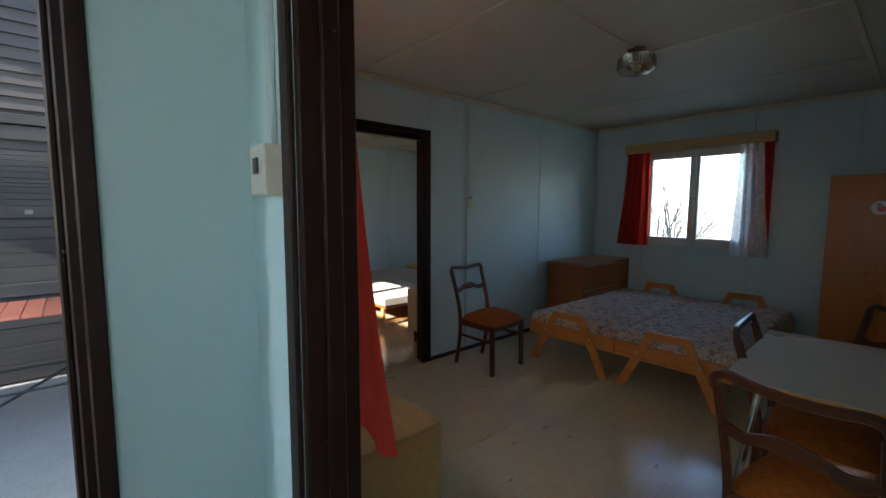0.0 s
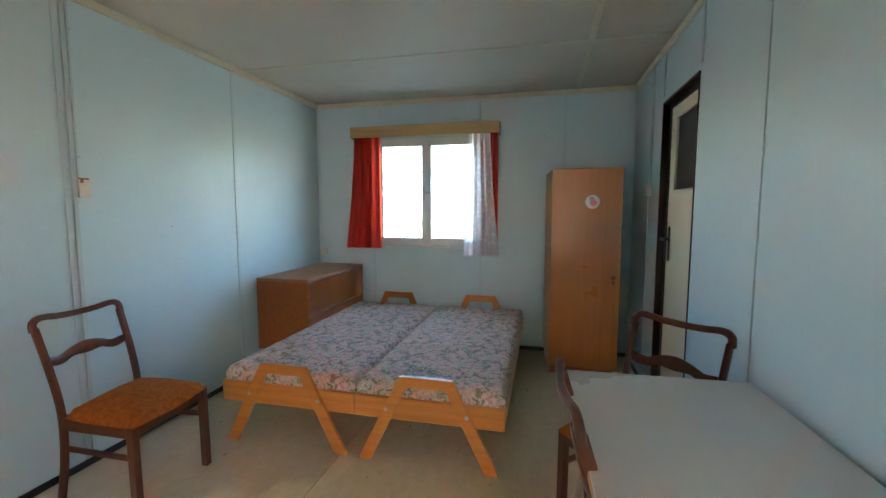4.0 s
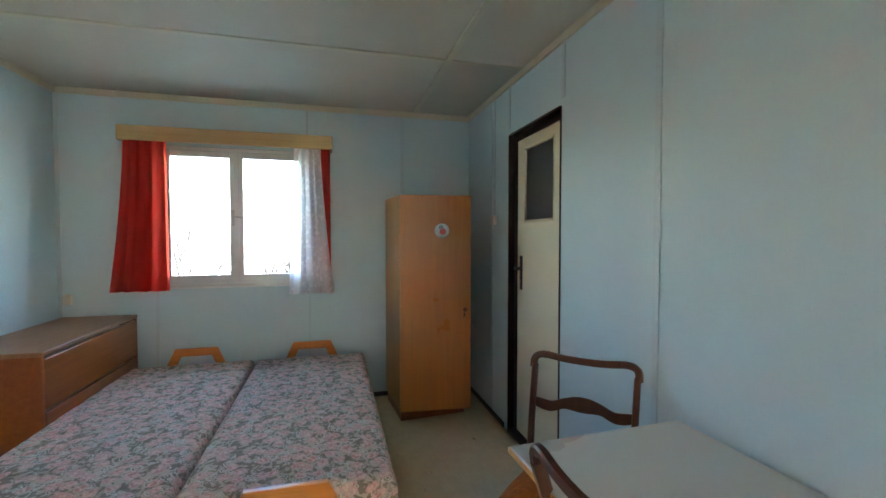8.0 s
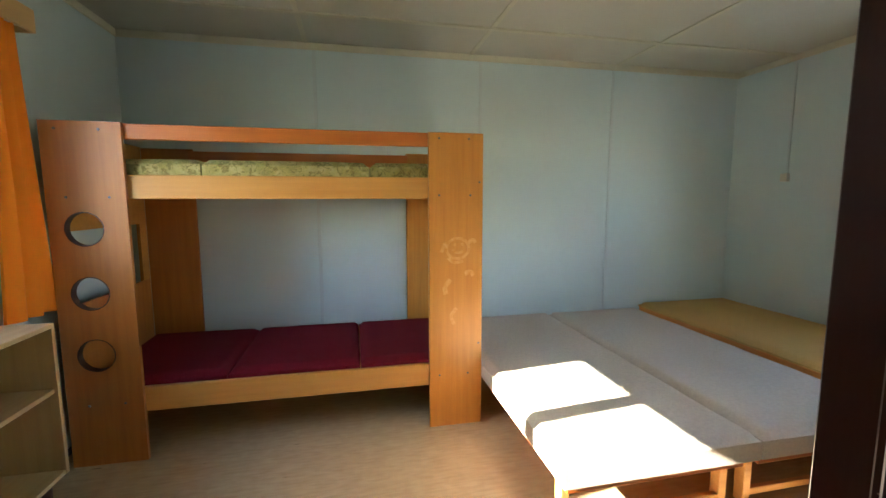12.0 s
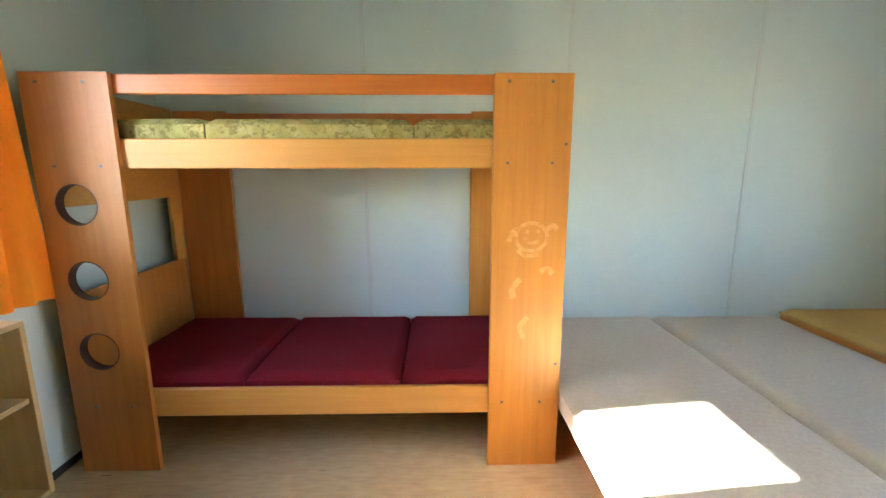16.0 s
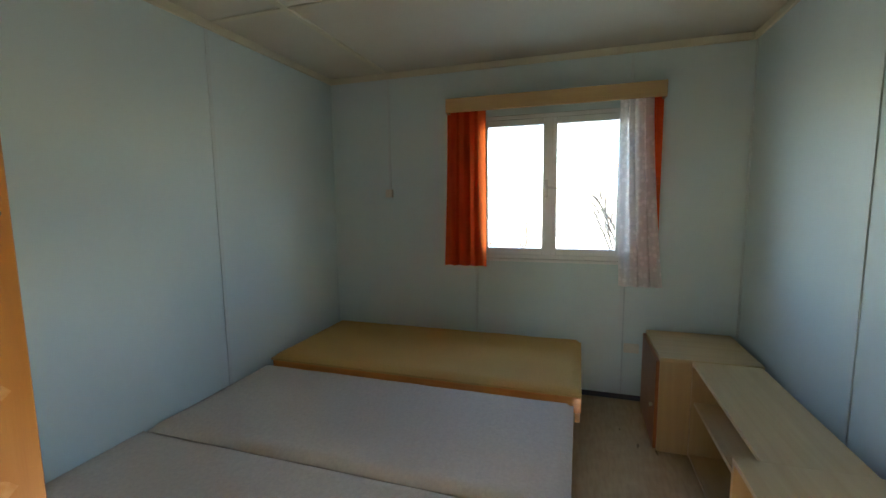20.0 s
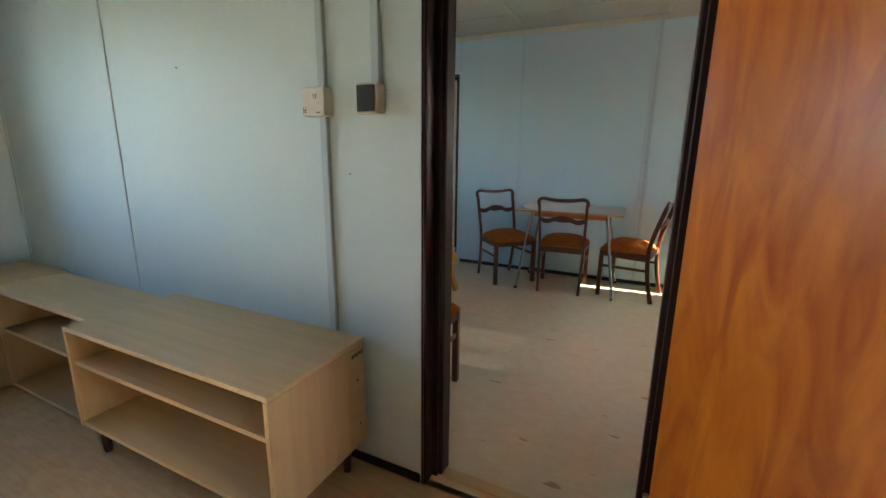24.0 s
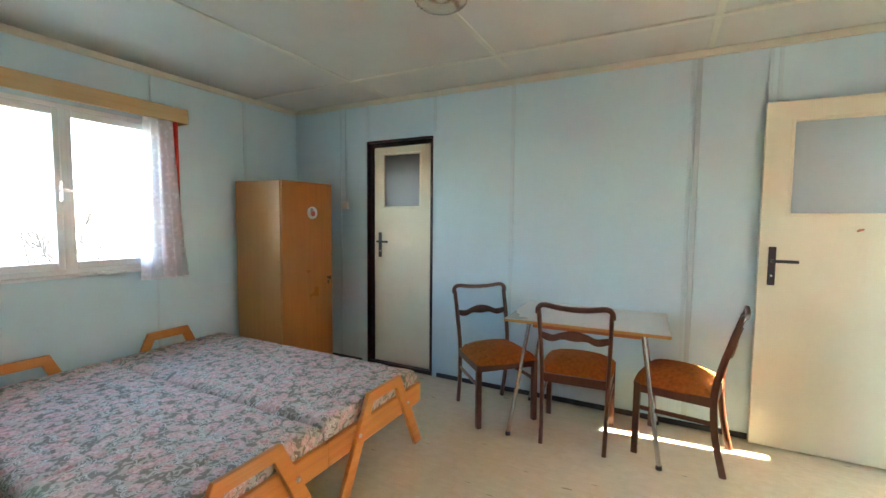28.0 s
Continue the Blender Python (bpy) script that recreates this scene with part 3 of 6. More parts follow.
wall("wall_partition_bedroom", "y", PM, PY1, WX, EX, -0.1, 2.6, [(*DOOR_P, 0.0, 1.955)], "pale grey-blue painted partition, bedroom face", PALE)
wall("wall_vestibule_north", "y", VY1, VY1 + 0.09, VX, WX - OW, -0.1, 2.6, [(*DOOR_V, 0.0, 2.0)], "pale blue painted entrance wall with outer doorway")
wall("wall_vestibule_west", "x", VX - 0.1, VX, VY0 - 0.1, VY1 + 0.09, -0.1, 2.6, [WIN_V], "pale blue painted entrance wall with a window")
wall("wall_vestibule_south", "y", VY0 - 0.1, VY0, VX, WX, -0.1, 2.6, [], "pale blue painted entrance end wall")
wall("wall_vestibule_east", "x", WX - OW, WX, VY0, SY - 0.1, -0.1, 2.6, [], "pale blue painted entrance side wall")
structure("wall_washroom_back", boxes((2.6, 4.0, -0.9, -0.8, 0, 2.5), (2.6, 2.7, -0.8, SY - 0.1, 0, 2.5), (3.9, 4.0, -0.8, SY - 0.1, 0, 2.5), (2.6, 4.0, -0.9, SY - 0.1, 2.4, 2.5)), BLUE, "plain walls of the dark washroom")

# floors: sheet goods on a slab
structure("floor_slab", boxes((WX, EX, SY, NY, -0.1, -0.004), (2.6, 4.0, -0.9, SY - 0.1, -0.1, -0.004), (WX - OW, WX, *DOOR_W, -0.1, -0.004)), PAVING, "concrete floor slab")
floor_l = structure("floor_living", boxes((WX, EX, SY, 2.245, -0.004, 0.0)), LINO_L, "worn cream mottled linoleum floor with a sheet seam")
part("linoleum_sheet", boxes((WX, EX, 2.249, PY1 - 0.03, -0.004, 0.0005)), LINO_L, floor_l)
structure("floor_bedroom", boxes((WX, EX, PY1 - 0.027, NY, -0.004, 0.0)), LINO_B, "tan streaked linoleum bedroom floor")
structure("floor_vestibule", boxes((VX, WX - OW, VY0, VY1, -0.06, -0.02)), GREEN_LINO, "grey-green linoleum entrance floor")
structure("threshold_entrance", boxes((WX - OW, WX + 0.05, DOOR_W[0], DOOR_W[1], -0.003, 0.008), bevel=0.003), BLUE_STEP, "worn blue painted door threshold")
structure("threshold_bedroom", boxes((DOOR_P[0] + 0.046, DOOR_P[1] - 0.046, PY0 + 0.01, PY0 + 0.06, 0.001, 0.014), bevel=0.004), OAK, "worn wooden threshold strip")
structure("threshold_washroom", boxes((DOOR_B[0] + 0.011, DOOR_B[1] - 0.011, SY - 0.1, SY + 0.004, 0.0, 0.032), bevel=0.003), BROWN, "dark brown painted sill under the washroom door")
structure("ceiling_living", boxes((WX, EX, SY, PY0, HL, HL + 0.05)), CREAM_CEIL, "cream painted board ceiling")
structure("ceiling_bedroom", boxes((WX, EX, PY1, NY, HB, HB + 0.05)), CREAM_CEIL, "cream painted board ceiling of the bedroom")
structure("ceiling_vestibule", boxes((VX, WX - OW, VY0, VY1, 2.36, 2.41)), CREAM_CEIL, "cream painted entrance ceiling")
structure("roof", boxes((WX - OW - 0.16, EX + 0.5, SY - 0.3, NY + 0.5, 2.6, 2.72), (VX - 0.16, WX - OW - 0.165, VY0 - 0.3, VY1 + 0.2, 2.6, 2.72), (2.5, 4.1, -1.1, SY - 0.305, 2.6, 2.72)), SIDING, "dark flat roof")

# ceiling cover strips
bm = bmesh.new()
for x in (1.08, 2.262, 3.42):
    box(bm, x - 0.018, x + 0.018, SY, PY0, HL - 0.006, HL + 0.002, bevel=0.002)
box(bm, WX, 2.24, 1.895, 1.925, HL - 0.009, HL + 0.002, bevel=0.002)
box(bm, WX, EX, 0.932, 0.968, HL - 0.009, HL + 0.002, bevel=0.002)
structure("trim_ceiling_living", bm, CORNICE, "cream painted ceiling cover strips")
bm = bmesh.new()
for x in (1.005, 2.16, 3.355):
    box(bm, x - 0.016, x + 0.016, PY1, NY, HB - 0.006, HB + 0.002, bevel=0.002)
box(bm, WX, EX, 5.90, 5.935, HB - 0.009, HB + 0.002, bevel=0.002)
structure("trim_ceiling_bedroom", bm, CORNICE, "cream painted ceiling cover strips")


def cornice(name, x0, x1, y0, y1, h):
    bm = bmesh.new()
    c, d = 0.045, 0.018
    box(bm, x0, x1, y0, y0 + d, h - c, h - 0.001, bevel=0.004)
    box(bm, x0, x1, y1 - d, y1, h - c, h - 0.001, bevel=0.004)
    box(bm, x0, x0 + d, y0 + d, y1 - d, h - c, h - 0.001, bevel=0.004)
    box(bm, x1 - d, x1, y0 + d, y1 - d, h - c, h - 0.001, bevel=0.004)
    return structure(name, bm, CORNICE, "cream painted cornice strip under the ceiling")


cornice("trim_cornice_living", WX, EX, SY, PY0, HL)
cornice("trim_cornice_bedroom", WX, EX, PY1, NY, HB)


def baseboard(name, runs):
    bm = bmesh.new()
    for x0, x1, y0, y1 in runs:
        box(bm, x0, x1, y0, y1, 0.001, 0.038, bevel=0.004)
    return structure(name, bm, BLACK_BASE, "thin black painted baseboard")


T = 0.012
baseboard("baseboard_living", [(WX, DOOR_P[0] - 0.05, PY0 - T, PY0), (DOOR_P[1] + 0.05, EX, PY0 - T, PY0), (EX - T, EX, SY + T, PY0 - T),
                               (WX, DOOR_B[0] - 0.05, SY, SY + T), (DOOR_B[1] + 0.06, EX, SY, SY + T), (WX, WX + T, DOOR_W[1] + 0.05, PY0 - T)])
baseboard("baseboard_bedroom", [(WX, DOOR_P[0] - 0.012, PY1, PY1 + T), (DOOR_P[1] + 0.012, EX, PY1, PY1 + T), (EX - T, EX, PY1 + T, NY - T), (WX, EX, NY - T, NY), (WX, WX + T, PY1 + T, NY - T)])

# wall cover battens, one strip each
def batten(parent, x0, x1, y0, y1, z0, z1, material=None):
    return part("batten", boxes((x0, x1, y0, y1, z0, z1), bevel=0.0015), material or BATTEN, parent)


def battens_on(name, items, label, material=None):
    holder = tagged(part(name, boxes(items[0], bevel=0.0015), material or BATTEN), label, "trim", kind="structure")
    for d in items[1:]:
        batten(holder, *d, material)
    return holder


B = 0.006
def nb(x, z0=0.04, z1=HL - 0.045, w=0.03): return (x - w / 2, x + w / 2, PY0 - B, PY0, z0, z1)
def sb(x, z0=0.04, z1=HL - 0.045, w=0.03): return (x - w / 2, x + w / 2, SY, SY + B, z0, z1)
def eb(y, z0=0.04, z1=HL - 0.045, w=0.03): return (EX - B, EX, y - w / 2, y + w / 2, z0, z1)
battens_on("trim_battens_living_north", [nb(3.302), nb(2.145), nb(1.005, 2.01), nb(1.735, 2.01)], "pale blue cover battens over panel joints")
battens_on("trim_battens_living_south", [sb(2.30), sb(1.162, 0.04, HL - 0.045, 0.02), sb(0.776, 2.0, HL - 0.045, 0.02), sb(0.731, 2.0, HL - 0.045, 0.02), sb(3.63, 2.025), sb(2.955, 2.025), sb(3.94, 0.04, HL - 0.045, 0.02)], "pale blue cover battens over panel joints")
battens_on("trim_battens_living_east", [eb(1.046), eb(2.845, 0.04, 0.94, 0.02), eb(1.789, 0.04, 0.94, 0.016), eb(PY0 - 0.012)], "pale blue cover battens over panel joints")
def bnb(x): return (x - 0.012, x + 0.012, NY - B, NY, 0.04, HB - 0.045)
battens_on("trim_battens_bedroom_north", [bnb(1.055), bnb(2.235), bnb(3.325)], "pale blue cover battens over panel joints", PALE_BATTEN)
def bpb(x, w=0.02): return (x - w / 2, x + w / 2, PY1, PY1 + B, 0.04, HB - 0.045)
battens_on("trim_battens_bedroom_south", [bpb(3.352), bpb(EX - 0.014)], "pale blue cover battens over panel joints", PALE_BATTEN)
battens_on("trim_battens_bedroom_east", [(EX - B, EX, y - 0.01, y + 0.01, a, b) for y, a, b in ((5.23, 0.04, 0.92), (4.24, 0.5, 0.92), (5.91, 1.45, HB - 0.045), (4.22, 2.07, HB - 0.045))], "pale blue cover battens and thin wire covers", PALE_BATTEN)


# ---- door frames and doors ----
def door_frame(name, axis, lo, hi, a0, a1, top, label, casing=(0.05, 0.05), lip=0.012, skip=()):
    """Jambs and head lining the opening, with casings proud of both faces and a stop."""
    bm = bmesh.new()

    def put(p, q, u, v, r, s, bev=0.004):
        box(bm, *((u, v, p, q, r, s) if axis == "x" else (p, q, u, v, r, s)), bevel=bev)
    j = 0.022
    put(a0, a0 + j, lo, hi, 0.0, top)
    put(a1 - j, a1, lo, hi, 0.0, top)
    put(a0 + j, a1 - j, lo, hi, top - j, top)
    mid = (lo + hi) / 2
    put(a0 + j, a0 + j + 0.014, mid - 0.02, mid + 0.02, 0.0, top - j)
    put(a1 - j - 0.014, a1 - j, mid - 0.02, mid + 0.02, 0.0, top - j)
    put(a0 + j, a1 - j, mid - 0.02, mid + 0.02, top - j - 0.014, top - j)
    for side, (u, v) in enumerate(((lo - lip, lo), (hi, hi + lip))):
        c = casing[side]
        put(a0 - c, a0 + 0.004, u, v, 0.0, top + c - 0.004)
        if side not in skip:
            put(a1 - 0.004, a1 + c, u, v, 0.0, top + c - 0.004)
        put(a0 + 0.004, a1 - 0.004, u, v, top - 0.004, top + c - 0.004)
    return tagged(part(name, bm, BROWN), label, "door frame", kind="structure")


# the bedroom's frame: a rebate towards the bedroom, a stop and a casing towards the living room
bm = bmesh.new()
for side, x in ((1, DOOR_P[0]), (-1, DOOR_P[1])):
    def span(a, b): return (min(x + side * a, x + side * b), max(x + side * a, x + side * b))
    box(bm, *span(0.0, 0.011), PY0 + 0.064, PY1 + 0.006, 0.0, 1.955, bevel=0.003)
    box(bm, *span(0.0, 0.045), PY0 - 0.012, PY0 + 0.05, 0.0, 1.955, bevel=0.004)
    box(bm, *span(0.0, 0.030), PY0 + 0.05, PY0 + 0.064, 0.0, 1.955, bevel=0.003)
    box(bm, *span(-0.045, -0.001), PY0 - 0.012, PY0, 0.0, 2.0, bevel=0.003)
    box(bm, *span(-0.008, -0.001), PY1, PY1 + 0.006, 0.0, 1.97, bevel=0.002)
box(bm, DOOR_P[0] + 0.045, DOOR_P[1] - 0.045, PY0 - 0.012, PY0 + 0.05, 1.91, 1.955, bevel=0.004)
box(bm, DOOR_P[0] + 0.011, DOOR_P[1] - 0.011, PY0 + 0.064, PY1 + 0.006, 1.944, 1.955, bevel=0.003)
box(bm, DOOR_P[0], DOOR_P[1], PY0 - 0.012, PY0, 1.956, 2.0, bevel=0.003)
tagged(part("door_frame_bedroom", bm, BROWN), "dark brown gloss painted bedroom door frame, chipped", "door frame", kind="structure")
door_frame("door_frame_entrance", "x", WX - OW, WX, *DOOR_W, 1.965, "dark brown gloss painted entrance door frame, chipped", casing=(0.042, 0.032), skip=(1,))
tagged(part("door_post_entrance", boxes((WX + 0.002, -0.072, SY + 0.004, 0.545, 0.009, 2.0), bevel=0.004), BROWN), "dark brown hinge post of the entrance door", "door frame", kind="structure")
# the washroom's frame stands back in its opening
bm = bmesh.new()
for p, q in ((DOOR_B[0], DOOR_B[0] + 0.045), (DOOR_B[1] - 0.045, DOOR_B[1])):
    box(bm, p, q, SY - 0.1, SY - 0.04, 0.0, 1.992, bevel=0.003)
box(bm, DOOR_B[0] + 0.045, DOOR_B[1] - 0.045, SY - 0.1, SY - 0.04, 1.947, 1.992, bevel=0.003)
box(bm, DOOR_B[1] - 0.01, DOOR_B[1] + 0.004, SY - 0.039, SY + 0.004, 0.0, 1.992, bevel=0.002)
box(bm, DOOR_B[0] - 0.004, DOOR_B[0] + 0.01, SY - 0.039, SY + 0.004, 0.0, 1.992, bevel=0.002)
box(bm, DOOR_B[0] + 0.01, DOOR_B[1] - 0.01, SY - 0.039, SY + 0.004, 1.98, 1.996, bevel=0.002)
tagged(part("door_frame_washroom", bm, BROWN), "dark brown painted washroom door frame", "door frame", kind="structure")
door_frame("door_frame_yard", "y", VY1, VY1 + 0.09, *DOOR_V, 2.0, "dark brown painted outer door frame", casing=(0.03, 0.03))


def lever(parent, x, y, z, way, face=1, material=None, plate=(0.018, 0.11)):
    """A lever handle with its long plate on a door leaf that lies in the x-z plane; way: +1 or -1 along x; face: side of the leaf."""
    material = material or BLACK_METAL
    f = face
    pl = part("handle_plate", boxes((x - plate[0], x + plate[0], min(y, y + f * 0.006), max(y, y + f * 0.006), z - plate[1], z + plate[1]), bevel=0.003), material, parent)
    bm = bmesh.new()
    cyl(bm, (x, y, z + 0.03), (x, y + f * 0.05, z + 0.03), 0.009)
    sweep(bm, arc([(x, y + f * 0.048, z + 0.03), (x + way * 0.03, y + f * 0.055, z + 0.031), (x + way * 0.11, y + f * 0.05, z + 0.03)]), 0.012, 0.018, (0, 1, 0))
    part("lever", bm, material, pl, smooth=True)
    bm = bmesh.new()
    cyl(bm, (x, y + f * 0.005, z - 0.055), (x, y + f * 0.008, z - 0.055), 0.006)
    part("keyhole", bm, STEEL, pl)


def glazed_door(name, width, label, glass_w, glass_z, material, glass_m, hand, at, H=1.98):
    """A flush door with one obscure pane; local x runs from the hinge, the leaf is 40 mm thick about y = 0."""
    d = thing(name, label, "door", at=at)
    d["kind"] = "structure"
    t = 0.02
    g0 = (width - glass_w) / 2
    g1 = g0 + glass_w
    z0, z1 = glass_z
    part("leaf", boxes((0, g0, -t, t, 0.008, H), (g1, width, -t, t, 0.008, H), (g0, g1, -t, t, 0.008, z0), (g0, g1, -t, t, z1, H)), material, d)
    bead = bmesh.new()
    for s in (-1, 1):
        y0, y1 = (-t - 0.003, -t + 0.012) if s < 0 else (t - 0.012, t + 0.003)
        box(bead, g0 - 0.004, g0 + 0.014, y0, y1, z0 - 0.004, z1 + 0.004, bevel=0.003)
        box(bead, g1 - 0.014, g1 + 0.004, y0, y1, z0 - 0.004, z1 + 0.004, bevel=0.003)
        box(bead, g0 + 0.014, g1 - 0.014, y0, y1, z0 - 0.004, z0 + 0.014, bevel=0.003)
        box(bead, g0 + 0.014, g1 - 0.014, y0, y1, z1 - 0.014, z1 + 0.004, bevel=0.003)
    part("glazing_bead", bead, material, d)
    part("glass_pane", boxes((g0 + 0.001, g1 - 0.001, -0.002, 0.002, z0 + 0.001, z1 - 0.001)), glass_m, d, "obscure glass pane")
    for f in hand:
        lever(d, width - 0.06, f * t, 1.06, -1, f)
    for z in (0.25, 1.75):
        bm = bmesh.new()
        cyl(bm, (-0.004, -t - 0.004, z - 0.045), (-0.004, -t - 0.004, z + 0.045), 0.007)
        part("hinge", bm, STEEL, d)
    return d


# the entrance door stands open against the south wall
entrance_door = glazed_door("door_1", 0.845, "cream painted entrance door with obscure glass pane, wide open", 0.61, (1.345, 1.875), CREAM_DOOR, FROST, (1,),
                            pose(-0.05, 0.503, 0.004, 0, 0, 0.9), 1.975)
glazed_door("door_2", 0.565, "narrow cream painted washroom door, frosted pane tinted for the dim room behind, closed", 0.38, (1.385, 1.855), CREAM_DOOR, FROST_DIM_ROOM, (1,),
            pose(3.023, SY - 0.062, 0.027, 0, 0, 0), 1.915)

# the bedroom door stands open into the bedroom
bd = thing("door_3", "orange varnished plywood bedroom door, wide open", "door", at=pose(0.962, PY1 + 0.045, 0.004, 0, 0, 129.5))
bd["kind"] = "structure"
part("leaf", boxes((0, 0.635, -0.02, 0.02, 0.006, 1.95), bevel=0.003), DOOR_OR, bd)
pl = part("handle_rose", boxes((0.541, 0.567, -0.0225, -0.0195, 0.968, 1.0), bevel=0.001), IRON, bd)
neck = bmesh.new()
cyl(neck, (0.555, -0.02, 0.984), (0.555, -0.05, 0.984), 0.009)
part("spindle", neck, BLACK_METAL, pl, smooth=True)
lever_bar = bmesh.new()
bar(lever_bar, (0.557, -0.043, 0.984), (0.551, -0.070, 0.984), 0.018, 0.018, (0, 0, 1), 0.003)
bar(lever_bar, (0.553, -0.069, 0.989), (0.478, -0.068, 0.944), 0.013, 0.018, (0, 1, 0), 0.003)
part("lever", lever_bar, mat("worn_grey_steel", (0.40, 0.38, 0.37), 0.4, 0.85, scale=45), pl, "angular worn grey steel lever handle")
part("lock_plate", boxes((0.6345, 0.6375, -0.010, 0.010, 0.80, 1.02), bevel=0.001), BLACK_METAL, bd, "dark lock plate in the door's edge")
bare_wood = mat("bare_torn_veneer", (0.55, 0.36, 0.17), 0.8, scale=60)


def disc(x, y, z, r, tall, depth):
    """A flat oval on the face of the door."""
    bm = bmesh.new()
    cyl(bm, (0, 0, 0), (0, -depth, 0), r, r, n=18)
    bmesh.ops.transform(bm, matrix=pose(x, y, z) @ Matrix.Diagonal((1, 1, tall, 1)), verts=bm.verts)
    return bm


for z, tall, m in ((0.89, 1.7, STEEL), (0.83, 2.0, BLACK_METAL)):
    ring = part("keyhole", disc(0.562, -0.0197, z, 0.011, tall, 0.0012), bare_wood, bd, "keyhole in torn bare veneer")
    part("hole", disc(0.562, -0.0207, z, 0.0065, tall, 0.0012), m, ring)
for z in (0.24, 1.70):
    hb = bmesh.new()
    cyl(hb, (-0.006, -0.022, z - 0.05), (-0.006, -0.022, z + 0.05), 0.008)
    part("hinge", hb, STEEL, bd)
scuff = mat("dark_scratch", (0.46, 0.15, 0.022), 0.5)
for pts in ([(0.05, 1.205), (0.075, 1.221), (0.104, 1.225), (0.155, 1.211), (0.20, 1.185), (0.26, 1.14)], [(0.124, 1.255), (0.123, 1.218), (0.112, 1.183)], [(0.127, 1.314), (0.18, 1.315), (0.24, 1.322)]):
    sb_ = bmesh.new()
    sweep(sb_, arc([(x, -0.0201, z) for x, z in pts]), 0.0008, 0.0010, (0, 1, 0))
    part("scratch", sb_, scuff, bd)


hk = bmesh.new()
cyl(hk, (0.42, 0.02, 1.27), (0.42, 0.034, 1.27), 0.006, n=8)
bar(hk, (0.405, 0.032, 1.275), (0.435, 0.032, 1.262), 0.008, 0.010)
part("hook", hk, mat("rusty_orange_hook", (0.45, 0.16, 0.05), 0.6), entrance_door, "small rusty hook under the pane")
part("lock_plate", boxes((0.8445, 0.8475, -0.011, 0.011, 0.95, 1.16), bevel=0.001), STEEL, entrance_door)


# ---- windows ----
def window(name, face, a0, a1, z0, z1, way, label):
    """A two-sash casement in an x-wall; face: the inner face of the wall, way: +1 when outside lies along +x."""
    w = thing(name, label, "window")
    w["kind"] = "structure"
    def X(u): return face + way * u
    def B6(u0, u1, p, q, r, s): return (min(X(u0), X(u1)), max(X(u0), X(u1)), p, q, r, s)
    f = 0.03
    part("window_frame", boxes(B6(-0.012, 0.10, a0, a0 + f, z0, z1), B6(-0.012, 0.10, a1 - f, a1, z0, z1), B6(-0.012, 0.10, a0 + f, a1 - f, z1 - f, z1), B6(-0.012, 0.10, a0 + f, a1 - f, z0, z0 + f), bevel=0.003), WHITE_PAINT, w)
    part("window_sill", boxes(B6(-0.03, -0.002, a0 - 0.03, a1 + 0.03, z0 - 0.022, z0), bevel=0.004), WHITE_PAINT, w)
    m = (a0 + a1) / 2
    for k, (p, q) in enumerate(((a0 + f, m - 0.002), (m + 0.002, a1 - f))):
        s = 0.045
        sash = part("sash", boxes(B6(-0.022, 0.02, p, p + s, z0 + f, z1 - f), B6(-0.022, 0.02, q - s, q, z0 + f, z1 - f), B6(-0.022, 0.02, p + s, q - s, z0 + f, z0 + f + s), B6(-0.022, 0.02, p + s, q - s, z1 - f - s, z1 - f), bevel=0.004), WHITE_PAINT, w)
        pane = part("pane", boxes(B6(-0.002, 0.002, p + s - 0.005, q - s + 0.005, z0 + f + s - 0.005, z1 - f - s + 0.005)), PANE, sash, "clear glass pane")
        pane.visible_shadow = False
    part("mullion", boxes(B6(-0.03, -0.0222, m - 0.017, m + 0.017, z0 + f, z1 - f), B6(0.0202, 0.028, m - 0.017, m + 0.017, z0 + f, z1 - f), bevel=0.002), WHITE_PAINT, w)
    hx = -0.03
    bm = boxes(B6(hx - 0.005, hx, m + 0.012, m + 0.034, (z0 + z1) / 2 - 0.07, (z0 + z1) / 2 + 0.05), bevel=0.002)
    cyl(bm, (X(hx), m + 0.023, (z0 + z1) / 2), (X(hx - 0.035), m + 0.023, (z0 + z1) / 2), 0.007)
    bar(bm, (X(hx - 0.032), m + 0.023 + way * 0.006, (z0 + z1) / 2), (X(hx - 0.036), m + 0.023 - way * 0.08, (z0 + z1) / 2 - 0.01), 0.012, 0.014)
    part("handle", bm, STEEL, w, "metal window handle")
    for z in (z0 + 0.18, z1 - 0.18):
        for y in (a0 + f, a1 - f):
            bm = bmesh.new()
            cyl(bm, (X(-0.026), y, z - 0.03), (X(-0.026), y, z + 0.03), 0.006)
            part("hinge", bm, WHITE_PAINT, w)
    return w


window("window_1", EX, *WIN_E1, 1, "white painted two-sash window, sunlit and bright")
window("window_2", EX, *WIN_E2, 1, "white painted two-sash bedroom window, bright")
window("window_3", WX, *WIN_W1, -1, "white painted two-sash window towards the yard")
window("window_4", WX, *WIN_W2, -1, "white painted two-sash bedroom window towards the shed")
window("window_5", VX, *WIN_V, -1, "white painted entrance window")


